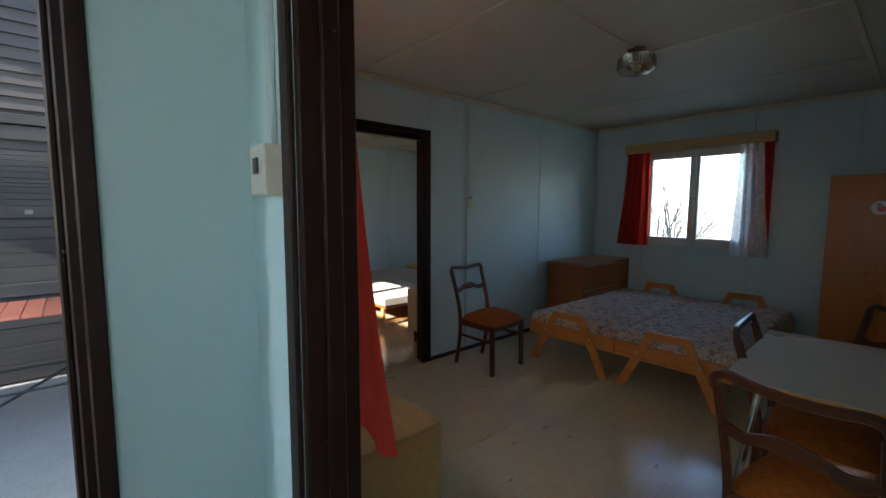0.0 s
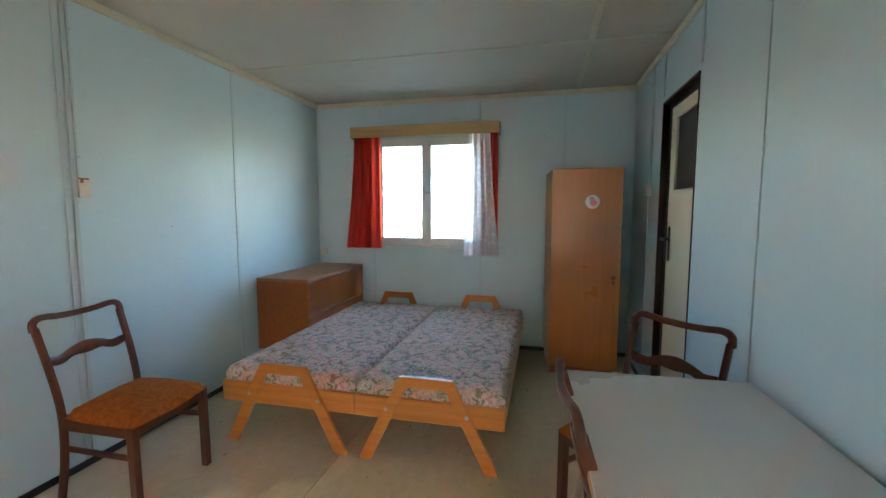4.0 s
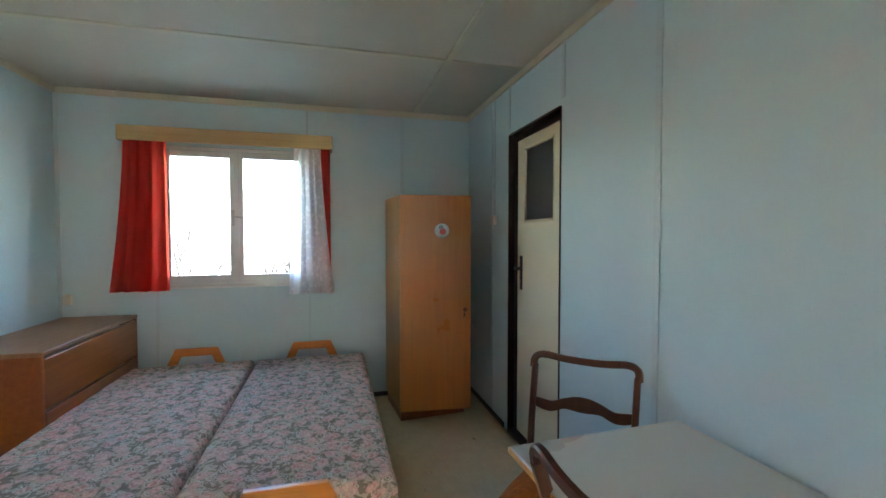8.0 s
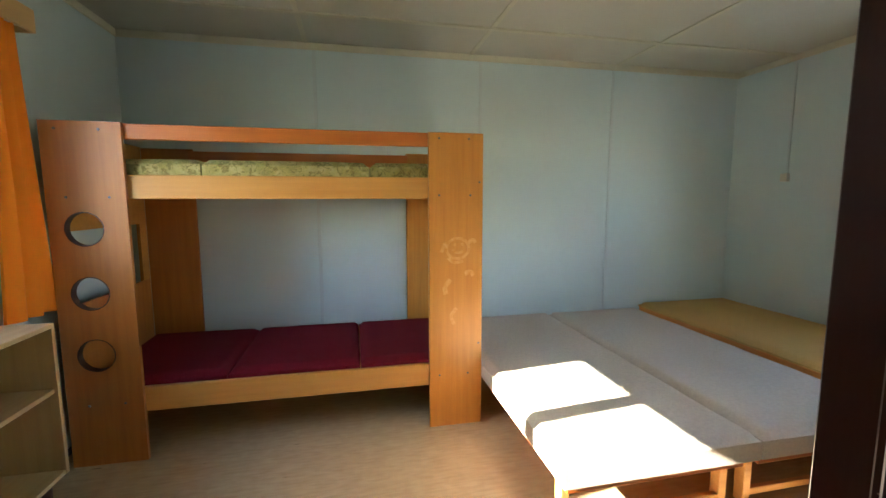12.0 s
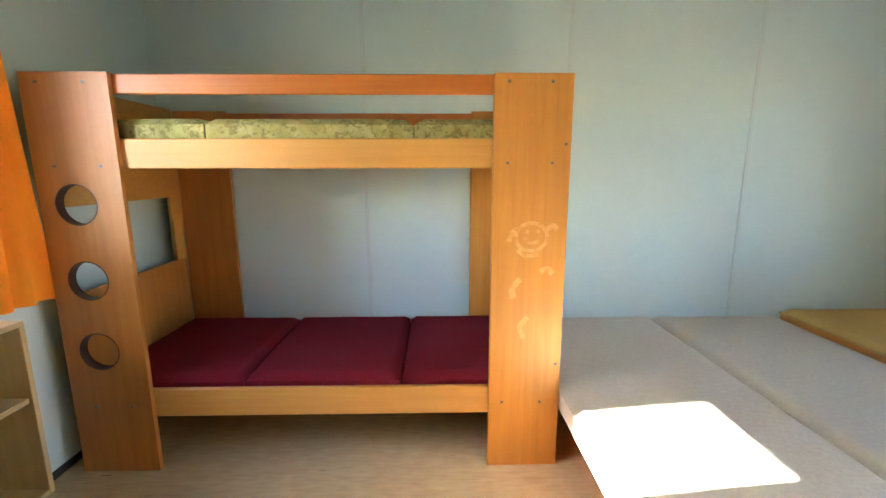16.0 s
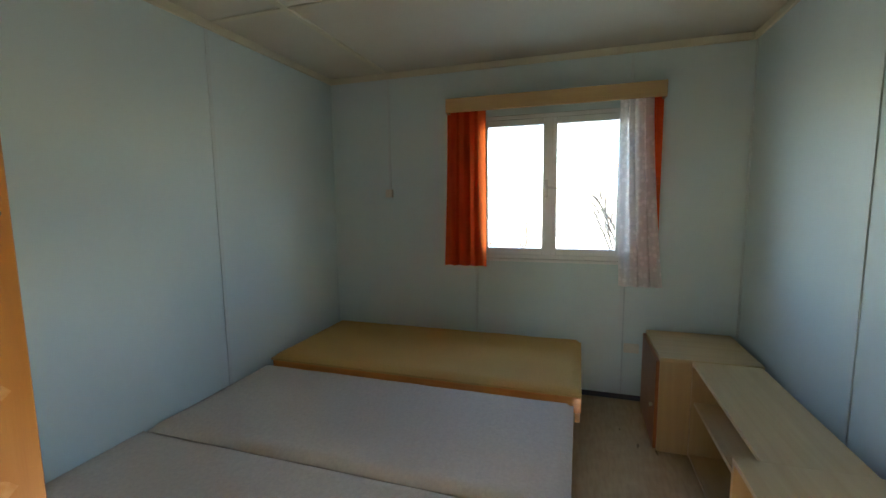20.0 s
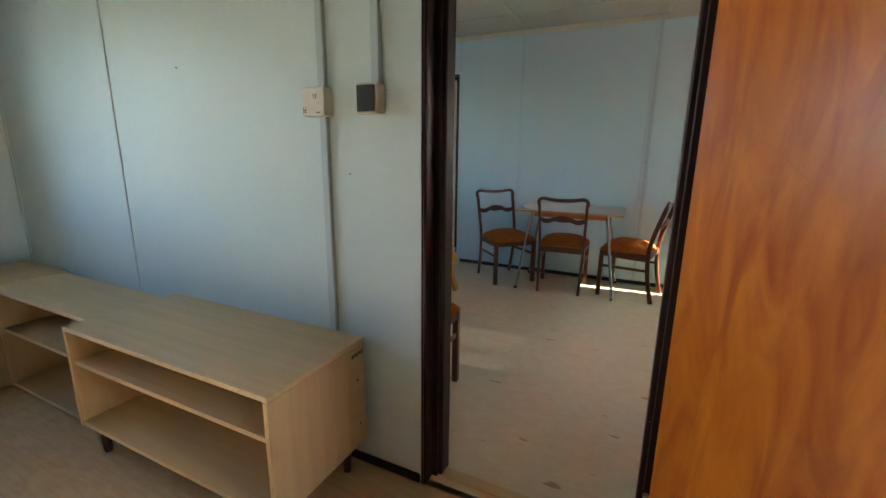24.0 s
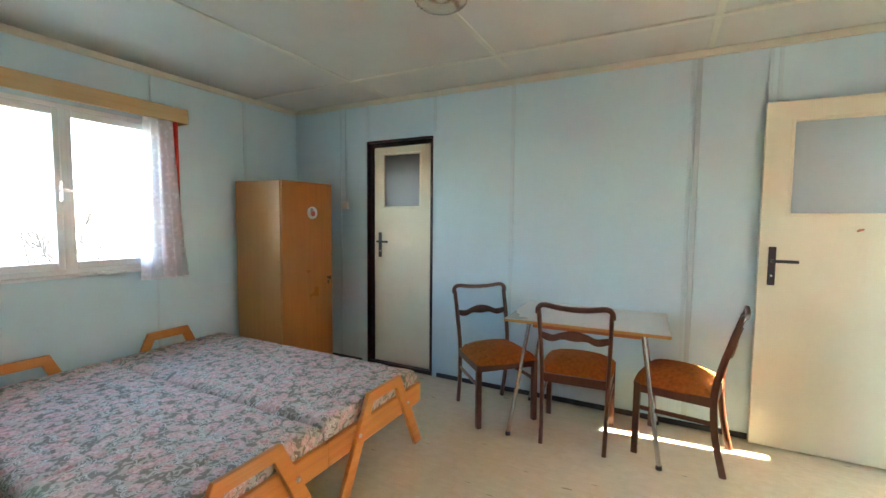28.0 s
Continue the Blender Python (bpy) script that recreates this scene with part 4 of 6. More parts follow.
def curtain(name, label, material, x, top, bottom, z0, z1, folds, depth, group="curtains", hem=0.0, seed=1, lean=0.0):
    """A hanging cloth in the plane x, from (y0, y1) at the top to (y0, y1) at the hem."""
    rnd = random.Random(seed)
    bm = bmesh.new()
    nu, nv = folds * 10, 14
    ph = [rnd.uniform(0, 6.28) for _ in range(4)]
    grid = []
    for j in range(nv + 1):
        v = j / nv
        k = v ** 1.5
        y0, y1 = top[0] * (1 - k) + bottom[0] * k, top[1] * (1 - k) + bottom[1] * k
        row = []
        for i in range(nu + 1):
            u = i / nu
            wv = math.sin(u * folds * 2 * math.pi + ph[0] + 0.5 * math.sin(v * 3 + ph[1])) + 0.35 * math.sin(u * folds * 3.3 * math.pi + ph[2])
            z = z1 + (z0 - z1) * v + (hem * math.sin(u * 5 + ph[3]) * v)
            row.append(bm.verts.new((x + lean * v * v + depth * wv * (0.55 + 0.45 * v), y0 + (y1 - y0) * u + 0.004 * wv, z)))
        grid.append(row)
    for a, b in zip(grid, grid[1:]):
        for i in range(nu):
            bm.faces.new((a[i], a[i + 1], b[i + 1], b[i]))
    ob = part(name, bm, material, smooth=True)
    return tagged(ob, label, "curtain", group)


def curtain_box(x0, x1, y0, y1, z0, z1, label, open_side):
    """A pelmet board with two ends, open towards the wall."""
    d = thing("curtain_box", label, "pelmet", "curtain boxes")
    xf = x0 if open_side > 0 else x1 - 0.016
    part("front_board", boxes((xf, xf + 0.016, y0, y1, z0, z1), bevel=0.003), PINE_BOX, d)
    xa, xb = (x0 + 0.016, x1) if open_side > 0 else (x0, x1 - 0.016)
    for y in (y0, y1 - 0.014):
        part("end_board", boxes((xa, xb, y, y + 0.014, z0, z1), bevel=0.002), PINE_BOX, d)
    part("top_board", boxes((xa, xb, y0 + 0.014, y1 - 0.014, z1 - 0.014, z1), bevel=0.002), PINE_BOX, d)
    bm = bmesh.new()
    xm = (x0 + x1) / 2
    cyl(bm, (xm, y0 + 0.014, z0 + 0.03), (xm, y1 - 0.014, z0 + 0.03), 0.006)
    part("curtain_rod", bm, STEEL, d)
    return d


curtain_box(4.37, EX, 1.608, 3.03, 1.983, 2.085, "pale pine curtain box over the window", 1)
curtain_box(4.37, EX, 4.038, 5.42, 1.972, 2.067, "pale pine curtain box over the bedroom window", 1)
curtain_box(WX, -0.005, 1.475, 3.05, 1.98, 2.08, "pale pine curtain box over the yard window", -1)
curtain_box(WX, 0.0, 3.74, 5.48, 1.965, 2.06, "pale pine curtain box over the shed window", -1)
curtain_box(VX, VX + 0.13, -1.13, 0.62, 2.165, 2.255, "pale pine curtain box in the entrance", -1)
curtain("curtain", "red cotton curtain drawn to the side of the window", RED_CLOTH, 4.435, (2.75, 3.015), (2.742, 3.115), 0.93, 2.04, 4, 0.018, seed=2)
curtain("curtain", "red cotton curtain edge behind the lace", RED_CLOTH, 4.462, (1.622, 1.745), (1.618, 1.78), 0.94, 2.04, 3, 0.012, seed=3)
curtain("curtain", "white lace curtain with dotted pattern drawn aside", LACE, 4.415, (1.69, 1.885), (1.598, 1.93), 0.882, 2.04, 4, 0.016, seed=4)
curtain("curtain", "orange striped curtain drawn to the side of the window", ORANGE_CLOTH, 4.435, (5.15, 5.425), (5.145, 5.455), 0.90, 2.0, 4, 0.018, seed=5)
curtain("curtain", "orange curtain edge behind the lace", ORANGE_CLOTH, 4.462, (4.046, 4.16), (4.042, 4.17), 0.93, 2.0, 3, 0.012, seed=6)
curtain("curtain", "white lace curtain drawn aside in the bedroom", LACE, 4.415, (4.10, 4.29), (4.005, 4.262), 0.805, 2.0, 4, 0.016, seed=7)
curtain("curtain", "red cotton curtain pulled towards the entrance door", RED_CLOTH, -0.092, (1.535, 1.82), (1.425, 1.80), 0.765, 2.02, 3, 0.011, seed=8, hem=0.022, lean=0.06)
curtain("curtain", "white lace curtain before the yard window", LACE_DENSE, -0.085, (1.85, 2.50), (1.85, 2.50), 0.90, 2.02, 9, 0.014, seed=9)
curtain("curtain", "red cotton curtain at the far side of the yard window", RED_CLOTH, -0.06, (2.47, 3.03), (2.45, 3.02), 0.80, 2.02, 6, 0.02, seed=13)
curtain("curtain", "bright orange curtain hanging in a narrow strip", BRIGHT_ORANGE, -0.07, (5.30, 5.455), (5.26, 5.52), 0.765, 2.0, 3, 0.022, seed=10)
curtain("curtain", "white lace curtain in the entrance", LACE, VX + 0.07, (-1.10, -0.70), (-1.19, -0.65), 0.80, 2.20, 5, 0.015, seed=12)


# ---- beds in the living room ----
def mattress(parent, name, x0, x1, y0, y1, z0, z1, material, r=0.035, tufts=(), seams=(), cross=(), label="", fine=0.03):
    """A soft block: rounded edges, slightly crowned top; tufts pull the top down, seams are shallow grooves at given x."""
    bm = bmesh.new()
    nx, ny = max(8, int((x1 - x0) / fine)), max(8, int((y1 - y0) / fine))
    rows = []
    for j in range(ny + 1):
        row = []
        for i in range(nx + 1):
            x, y = x0 + (x1 - x0) * i / nx, y0 + (y1 - y0) * j / ny
            e = min(x - x0, x1 - x, y - y0, y1 - y)
            z = z1 - (r * (1 - math.sqrt(max(0, 1 - (1 - min(e, r) / r) ** 2))) * 0.8)
            z += 0.006 * math.sin(math.pi * i / nx) * math.sin(math.pi * j / ny)
            if seams:
                near = min(abs(x - s + 0.006 * math.sin(y * 9 + s * 20)) for s in seams)
                z += 0.002 * (1 - math.exp(-near / 0.03)) - 0.007 * math.exp(-near / 0.007)
            for s in cross:
                z -= 0.003 * math.exp(-((y - s) / 0.014) ** 2)
            for tx, ty in tufts:
                z -= 0.012 * math.exp(-((x - tx) ** 2 + (y - ty) ** 2) / 0.0016)
            z += 0.003 * noise.noise((x * 7, y * 7, z1))
            row.append(bm.verts.new((x, y, z)))
        rows.append(row)
    for a, b in zip(rows, rows[1:]):
        for i in range(nx):
            bm.faces.new((a[i], a[i + 1], b[i + 1], b[i]))
    rim = [*rows[0], *[rw[-1] for rw in rows[1:]], *rows[-1][-2::-1], *[rw[0] for rw in rows[-2:0:-1]]]
    low = [bm.verts.new((v.co.x, v.co.y, z0)) for v in rim]
    n = len(rim)
    for i in range(n):
        bm.faces.new((rim[i], low[i], low[(i + 1) % n], rim[(i + 1) % n]))
    bm.faces.new(low)
    bmesh.ops.recalc_face_normals(bm, faces=bm.faces)
    return part(name, bm, material, parent, label, smooth=True)


def couch_bed(name, label, y0, y1):
    """A fold-down couch: bent end loops that carry box rails, and a quilted mattress."""
    x0, x1 = 2.55, 4.41
    d = thing(name, label, "bed", "couch beds", pose(x0, y0, 0))
    L, W = x1 - x0, y1 - y0
    part("frame_rail", boxes((0.0, 0.024, 0, W, 0.22, 0.335), bevel=0.006, seg=2), BEECH_Y, d, "orange varnished beech end rail")
    part("frame_rail", boxes((L - 0.024, L, 0, W, 0.22, 0.335), bevel=0.006, seg=2), BEECH_Y, d)
    for y in (0.0, W - 0.022):
        part("side_rail", boxes((0.024, L - 0.024, y + 0.002, y + 0.02, 0.235, 0.33), bevel=0.004), BEECH, d)
    part("slat_base", boxes((0.024, L - 0.024, 0.022, W - 0.022, 0.29, 0.305)), BEECH, d)
    for x, s, top in ((-0.026, -1, 0.464), (L + 0.002, 1, 0.508)):
        xa, xb = x, x + 0.024
        leg = part("end_loop", prism(bmesh.new(), [(W / 2 - 0.37, 0.0), (W / 2 - 0.30, 0.0), (W / 2 - 0.10, top - 0.055), (W / 2 + 0.10, top - 0.055), (W / 2 + 0.30, 0.0), (W / 2 + 0.37, 0.0), (W / 2 + 0.138, top), (W / 2 - 0.138, top)], xa, xb, "x", 0.004), BEECH_Y, d, "bent orange beech leg loop")
        for yy in (W / 2 - 0.21, W / 2 + 0.21):
            bm = bmesh.new()
            xo = xa if s < 0 else xb
            cyl(bm, (xo, yy, 0.285), (xo + s * 0.006, yy, 0.285), 0.011, 0.008)
            part("bolt", bm, STEEL, leg)
    mattress(d, "mattress", 0.026, L - 0.026, 0.005, W - 0.005, 0.306, 0.412, FLORAL, 0.05,
             [(0.42, W * 0.35), (0.95, W * 0.6), (1.45, W * 0.4)], [0.2 + 0.19 * k for k in range(9)], (W * 0.36, W * 0.72), "quilted floral mattress", fine=0.013)
    return d


couch_bed("couch_bed", "floral upholstered couch bed with orange beech end loops", 1.372, 2.166)
couch_bed("couch_bed", "floral upholstered couch bed pushed beside its twin", 2.168, 2.98)


# ---- cabinet, wardrobe ----
def legs(parent, pts, z, r0, r1, material, splay=0.02):
    for x, y, sx, sy in pts:
        bm = bmesh.new()
        cyl(bm, (x, y, z), (x + sx * splay, y + sy * splay, 0), r0, r1)
        part("leg", bm, material, parent, smooth=True)


def dresser():
    x0, x1, y0, y1, z0, z1 = 3.425, 4.44, 2.95, 3.40, 0.20, 0.77
    d = thing("chest_of_drawers", "reddish walnut chest of drawers with worn top on tapered legs", "cabinet", at=pose(x0, y0, 0))
    L, W = x1 - x0, y1 - y0
    part("side_panel", boxes((0, 0.02, 0.004, W, z0, z1 - 0.022), bevel=0.002), WALNUT, d)
    part("side_panel", boxes((L - 0.02, L, 0.004, W, z0, z1 - 0.022), bevel=0.002), WALNUT, d)
    part("bottom_panel", boxes((0.02, L - 0.02, 0.01, W, z0, z0 + 0.02)), WALNUT, d)
    part("back_panel", boxes((0.02, L - 0.02, W - 0.01, W, z0 + 0.02, z1 - 0.022)), WALNUT, d)
    part("top", boxes((0, L, 0, W, z1 - 0.022, z1), bevel=0.003), WALNUT_TOP, d, "scuffed paler top board")
    h = (z1 - 0.022 - z0 - 0.03) / 2
    for k in range(2):
        za = z0 + 0.022 + k * (h + 0.004)
        dr = part("drawer", boxes((0.023, L - 0.023, 0.002, 0.022, za, za + h - 0.012), bevel=0.002), WALNUT, d)
        part("drawer_box", boxes((0.03, L - 0.03, 0.024, W - 0.02, za + 0.02, za + h - 0.04)), OAK, dr)
    legs(d, [(0.08, 0.07, -1, -1), (L - 0.08, 0.07, 1, -1), (0.08, W - 0.07, -1, 0.5), (L - 0.08, W - 0.07, 1, 0.5)], z0, 0.018, 0.011, BEECH)
    return d


dresser()


def wardrobe():
    W, D, H = 0.508, 0.49, 1.614
    d = thing("wardrobe", "orange-brown veneer wardrobe, door slightly ajar, round sticker", "wardrobe", at=pose(3.993, 0.647, 0, 0, 0, 5))
    part("plinth", boxes((0.03, D - 0.02, 0.01, W - 0.01, 0, 0.075)), WALNUT, d)
    part("side_panel", boxes((0.02, D, 0, 0.018, 0.075, H), bevel=0.002), WARD, d)
    part("side_panel", boxes((0.02, D, W - 0.018, W, 0.075, H), bevel=0.002), WARD, d)
    part("top_panel", boxes((0.02, D, 0.018, W - 0.018, H - 0.018, H), bevel=0.002), WARD, d)
    part("bottom_panel", boxes((0.02, D, 0.018, W - 0.018, 0.075, 0.093)), WARD, d)
    part("back_panel", boxes((D - 0.006, D, 0.018, W - 0.018, 0.093, H - 0.018)), WARD, d)
    dr = part("door", boxes((0, 0.018, 0.002, W - 0.002, 0.077, H - 0.001), bevel=0.002), WARD_DOOR, d, "orange-brown veneer door")
    hinge = Matrix.Translation((0, W, 0))
    dr.matrix_local = hinge @ Matrix.Rotation(radians(-11.5), 4, "Z") @ hinge.inverted()
    bm = bmesh.new()
    cyl(bm, (0.001, 0.05, 0.80), (-0.022, 0.05, 0.80), 0.012, 0.016)
    part("knob", bm, mat("dark_bronze_knob", (0.10, 0.05, 0.025), 0.35, 0.7), dr, "small dark bronze knob", smooth=True)
    part("keyhole", boxes((-0.002, 0.001, 0.044, 0.056, 0.745, 0.775), bevel=0.001), BLACK_METAL, dr)
    st = bmesh.new()
    cyl(st, (0.001, 0.213, 1.362), (-0.0012, 0.213, 1.362), 0.052, n=32)
    part("sticker", st, mat("white_sticker", (0.72, 0.72, 0.70), 0.4), dr, "round white sticker with red and grey shapes")
    for dy, dz, r, c, nm in ((-0.006, -0.006, 0.024, (0.55, 0.10, 0.08), "sticker_red"), (0.006, 0.022, 0.017, (0.32, 0.28, 0.26), "sticker_grey")):
        st = bmesh.new()
        cyl(st, (-0.0012, 0.213 + dy, 1.362 + dz), (-0.002, 0.213 + dy, 1.362 + dz), r, n=20)
        part("sticker_mark", st, mat(nm, c, 0.4), dr)
    return d


wardrobe()


# ---- chairs and table ----
def chair(m, label):
    """A dining chair; local y points from the back to the front, the seat is 0.46 wide."""
    d = thing("dining_chair", label, "chair", "dining chairs")
    w, dep, h = 0.43, 0.41, 0.45
    for s in (-1, 1):
        bm = bmesh.new()
        sweep(bm, arc([(s * 0.185, -0.045, 0), (s * 0.19, 0.0, 0.22), (s * 0.195, 0.012, 0.44), (s * 0.20, -0.02, 0.62), (s * 0.205, -0.085, 0.84)]), 0.026, 0.036, (1, 0, 0))
        part("back_leg", bm, CHAIR_WOOD, d, smooth=True)
        bm = bmesh.new()
        bar(bm, (s * 0.209, dep - 0.01, 0.0), (s * 0.209, dep - 0.015, 0.435), 0.034, 0.036, (0, 1, 0), 0.004)
        part("front_leg", bm, CHAIR_WOOD, d)
        bm = bmesh.new()
        bar(bm, (s * 0.192, 0.0, 0.285), (s * 0.213, dep - 0.015, 0.285), 0.014, 0.024, (0, 0, 1), 0.003)
        part("stretcher", bm, CHAIR_WOOD, d)
        bm = bmesh.new()
        bar(bm, (s * 0.197, 0.01, 0.405), (s * 0.212, dep - 0.015, 0.405), 0.02, 0.055, (0, 0, 1), 0.003)
        part("seat_rail", bm, CHAIR_WOOD, d)
    bm = bmesh.new()
    bar(bm, (-0.2, dep - 0.015, 0.405), (0.2, dep - 0.015, 0.405), 0.02, 0.055, (0, 0, 1), 0.003)
    part("seat_rail", bm, CHAIR_WOOD, d)
    bm = bmesh.new()
    bar(bm, (-0.19, 0.012, 0.405), (0.19, 0.012, 0.405), 0.02, 0.055, (0, 0, 1), 0.003)
    part("seat_rail", bm, CHAIR_WOOD, d)
    bm = bmesh.new()
    top = arc([(-0.212, -0.082, 0.825), (-0.206, -0.09, 0.865), (-0.17, -0.095, 0.882), (-0.09, -0.103, 0.872), (0.0, -0.107, 0.868), (0.09, -0.103, 0.872), (0.17, -0.095, 0.882), (0.206, -0.09, 0.865), (0.212, -0.082, 0.825)], 5)
    sweep(bm, top, 0.026, 0.03, (0, 1, 0.15))
    part("top_rail", bm, CHAIR_WOOD, d, smooth=True)
    bm = bmesh.new()
    mid = arc([(-0.20, -0.045, 0.69), (-0.13, -0.055, 0.675), (-0.07, -0.06, 0.695), (0, -0.062, 0.70), (0.07, -0.06, 0.695), (0.13, -0.055, 0.675), (0.20, -0.045, 0.69)], 4)
    n = len(mid)
    sweep(bm, mid, 0.016, [0.035 + 0.022 * math.sin(math.pi * i / (n - 1)) ** 2 + 0.008 * math.sin(5 * math.pi * i / (n - 1)) for i in range(n)], (0, 1, 0.15))
    part("cross_rail", bm, CHAIR_WOOD, d, smooth=True)
    bm = bmesh.new()
    nu = 14
    rows = []
    for j in range(nu + 1):
        v = j / nu
        row = []
        for i in range(nu + 1):
            u = i / nu
            hw = 0.198 + 0.028 * v + 0.012 * math.sin(math.pi * v)
            e = min(u, 1 - u, v, 1 - v)
            z = 0.432 + 0.088 * min(1, (e * 4.0)) ** 0.5 * (0.7 + 0.3 * math.sin(math.pi * u) * math.sin(math.pi * v))
            row.append(bm.verts.new((-hw + 2 * hw * u, 0.02 + (dep + 0.005 - 0.02 + 0.02 * math.sin(math.pi * u)) * v, z)))
        rows.append(row)
    for a, b in zip(rows, rows[1:]):
        for i in range(nu):
            bm.faces.new((a[i], a[i + 1], b[i + 1], b[i]))
    rim = [*rows[0], *[r[-1] for r in rows[1:]], *rows[-1][-2::-1], *[r[0] for r in rows[-2:0:-1]]]
    low = [bm.verts.new((p.co.x * 0.98, p.co.y, 0.425)) for p in rim]
    for i in range(len(rim)):
        bm.faces.new((rim[i], low[i], low[(i + 1) % len(rim)], rim[(i + 1) % len(rim)]))
    bm.faces.new(low)
    bmesh.ops.recalc_face_normals(bm, faces=bm.faces)
    part("seat", bm, SEAT, d, "rust-orange plush seat pad", smooth=True)
    d.matrix_world = m @ Matrix.Scale(0.948, 4)
    return d


ch = chair(pose(2.072, 3.236, 0, 0, 0, 183.5), "dark walnut dining chair with rust plush seat, by the partition")
for m, lab in ((pose(1.713, 1.055, 0, 0, 0, 183.8), "dark walnut dining chair with rust plush seat, back to the room"),
               (pose(2.413, 0.711, 0, 0, 0, 46), "dark walnut dining chair with rust plush seat, angled beside the table"),
               (pose(0.978, 0.828, 0, 0, 0, -101), "dark walnut dining chair with sunlit rust plush seat, near the door")):
    tagged(copy_thing(ch, m), lab)


def table():
    L, W, h = 0.885, 0.60, 0.728
    d = thing("dining_table", "small pale grey laminate table on splayed tube legs", "table", at=pose(1.252, 0.496, 0, 0, 0, 2))
    tp = part("tabletop", boxes((0, L, 0, W, h - 0.022, h - 0.002), bevel=0.003), TABLE_TOP, d)
    part("edge_band", boxes((-0.002, L + 0.002, -0.002, W + 0.002, h - 0.0215, h - 0.005), bevel=0.001), BUNK_H, tp, "worn wooden edge band")
    part("apron", boxes((0.14, L - 0.14, W - 0.16, W - 0.14, h - 0.075, h - 0.022), (0.14, L - 0.14, 0.14, 0.16, h - 0.075, h - 0.022), (0.14, 0.16, 0.16, W - 0.16, h - 0.075, h - 0.022), (L - 0.16, L - 0.14, 0.16, W - 0.16, h - 0.075, h - 0.022), bevel=0.002), BUNK_D, d)
    part("drawer", boxes((0.3, L - 0.22, W - 0.14, W - 0.12, h - 0.07, h - 0.026), bevel=0.003), BUNK_D, d)
    for sx in (0, 1):
        for sy in (0, 1):
            a = (0.13 if not sx else L - 0.13, 0.10 if not sy else W - 0.10, h - 0.023)
            b = (0.03 if not sx else L - 0.03, 0.02 if not sy else W - 0.02, 0.012)
            bm = bmesh.new()
            cyl(bm, b, a, 0.0125, n=16)
            lg = part("leg", bm, CHROME, d, "chromed steel tube leg", smooth=True)
            bm = bmesh.new()
            cyl(bm, (b[0], b[1], 0), (b[0], b[1], 0.022), 0.017, 0.015, n=16)
            part("rubber_foot", bm, BLACK_METAL, lg)
    return d


table()


# ---- open shelf units ----
def shelf_unit(name, label, m, L, D, H, z0, shelves, mats, leg=True, back=True, back_mat=None, split=()):
    """A lying shelf unit: local x along its length, open towards -y."""
    d = thing(name, label, "shelf", "open shelves", m)
    mx, mz = mats
    t = 0.018
    part("side_panel", boxes((0, t, 0, D, z0, H - t), bevel=0.0015), mz, d)
    part("side_panel", boxes((L - t, L, 0, D, z0, H - t), bevel=0.0015), mz, d)
    part("top", boxes((0, L, 0, D, H - t, H), bevel=0.002), mx, d)
    part("bottom", boxes((t, L - t, 0.003, D, z0, z0 + t), bevel=0.001), mx, d)
    for z in shelves:
        part("shelf_board", boxes((t, L - t, 0.012, D - 0.006, z, z + t), bevel=0.0015), mx, d)
    for x in split:
        part("divider", boxes((x, x + t, 0.006, D - 0.006, z0 + t, H - t), bevel=0.0015), mz, d)
    if back:
        part("back_panel", boxes((t, L - t, D - 0.006, D, z0 + t, H - t)), back_mat or mz, d)
    if leg and z0 > 0.03:
        for x in (0.06, L - 0.06):
            for y in (0.05, D - 0.05):
                bm = bmesh.new()
                cyl(bm, (x, y, z0), (x, y, 0), 0.019, 0.014)
                part("leg", bm, EDGE_DARK, d, "dark brown round leg", smooth=True)
    return d


shelf_unit("shelf_unit", "low pale oak laminate shelf beside the entrance door, empty", pose(0.393, 1.745, 0, 0, 0, 90), 1.02, 0.43, 0.572, 0.14, [0.36], (OAK_DARK, OAK_DARK))
shelf_unit("shelf_unit", "pale oak laminate shelf unit along the partition, empty", pose(2.982, 4.035, 0, 0, 0, 180.5), 1.055, 0.44, 0.544, 0.13, [0.385], (OAK, OAK_Z))
shelf_unit("shelf_unit", "narrow pale oak laminate desk shelf in the corner", pose(3.867, 3.95, 0, 0, 0, 180), 0.87, 0.305, 0.535, 0.02, [0.31], (OAK, OAK_Z), leg=False)
shelf_unit("shelf_unit", "pale oak laminate cupboard unit in the bedroom corner", pose(4.374, 4.098, 0, 0, 0, 180), 0.505, 0.465, 0.54, 0.02, [0.28], (OAK_Y, OAK_Z), leg=False)
shelf_unit("shelf_unit", "pale laminate bookshelf under the shed window, empty", pose(0.135, 4.11, 0, 0, 0, 90), 1.065, 0.245, 0.79, 0.17, [0.51], (OAK, OAK_Z), back_mat=mat("yellow_hardboard", (0.52, 0.40, 0.13), 0.6))
shelf_unit("shelf_unit", "low yellow lacquered shelf in the entrance", pose(-1.21, -1.65, -0.02, 0, 0, 90), 1.08, 0.31, 0.54, 0.02, [], (mat("yellow_lacquer", (0.66, 0.52, 0.22), 0.4), mat("yellow_lacquer_side", (0.62, 0.48, 0.2), 0.4)), leg=False)


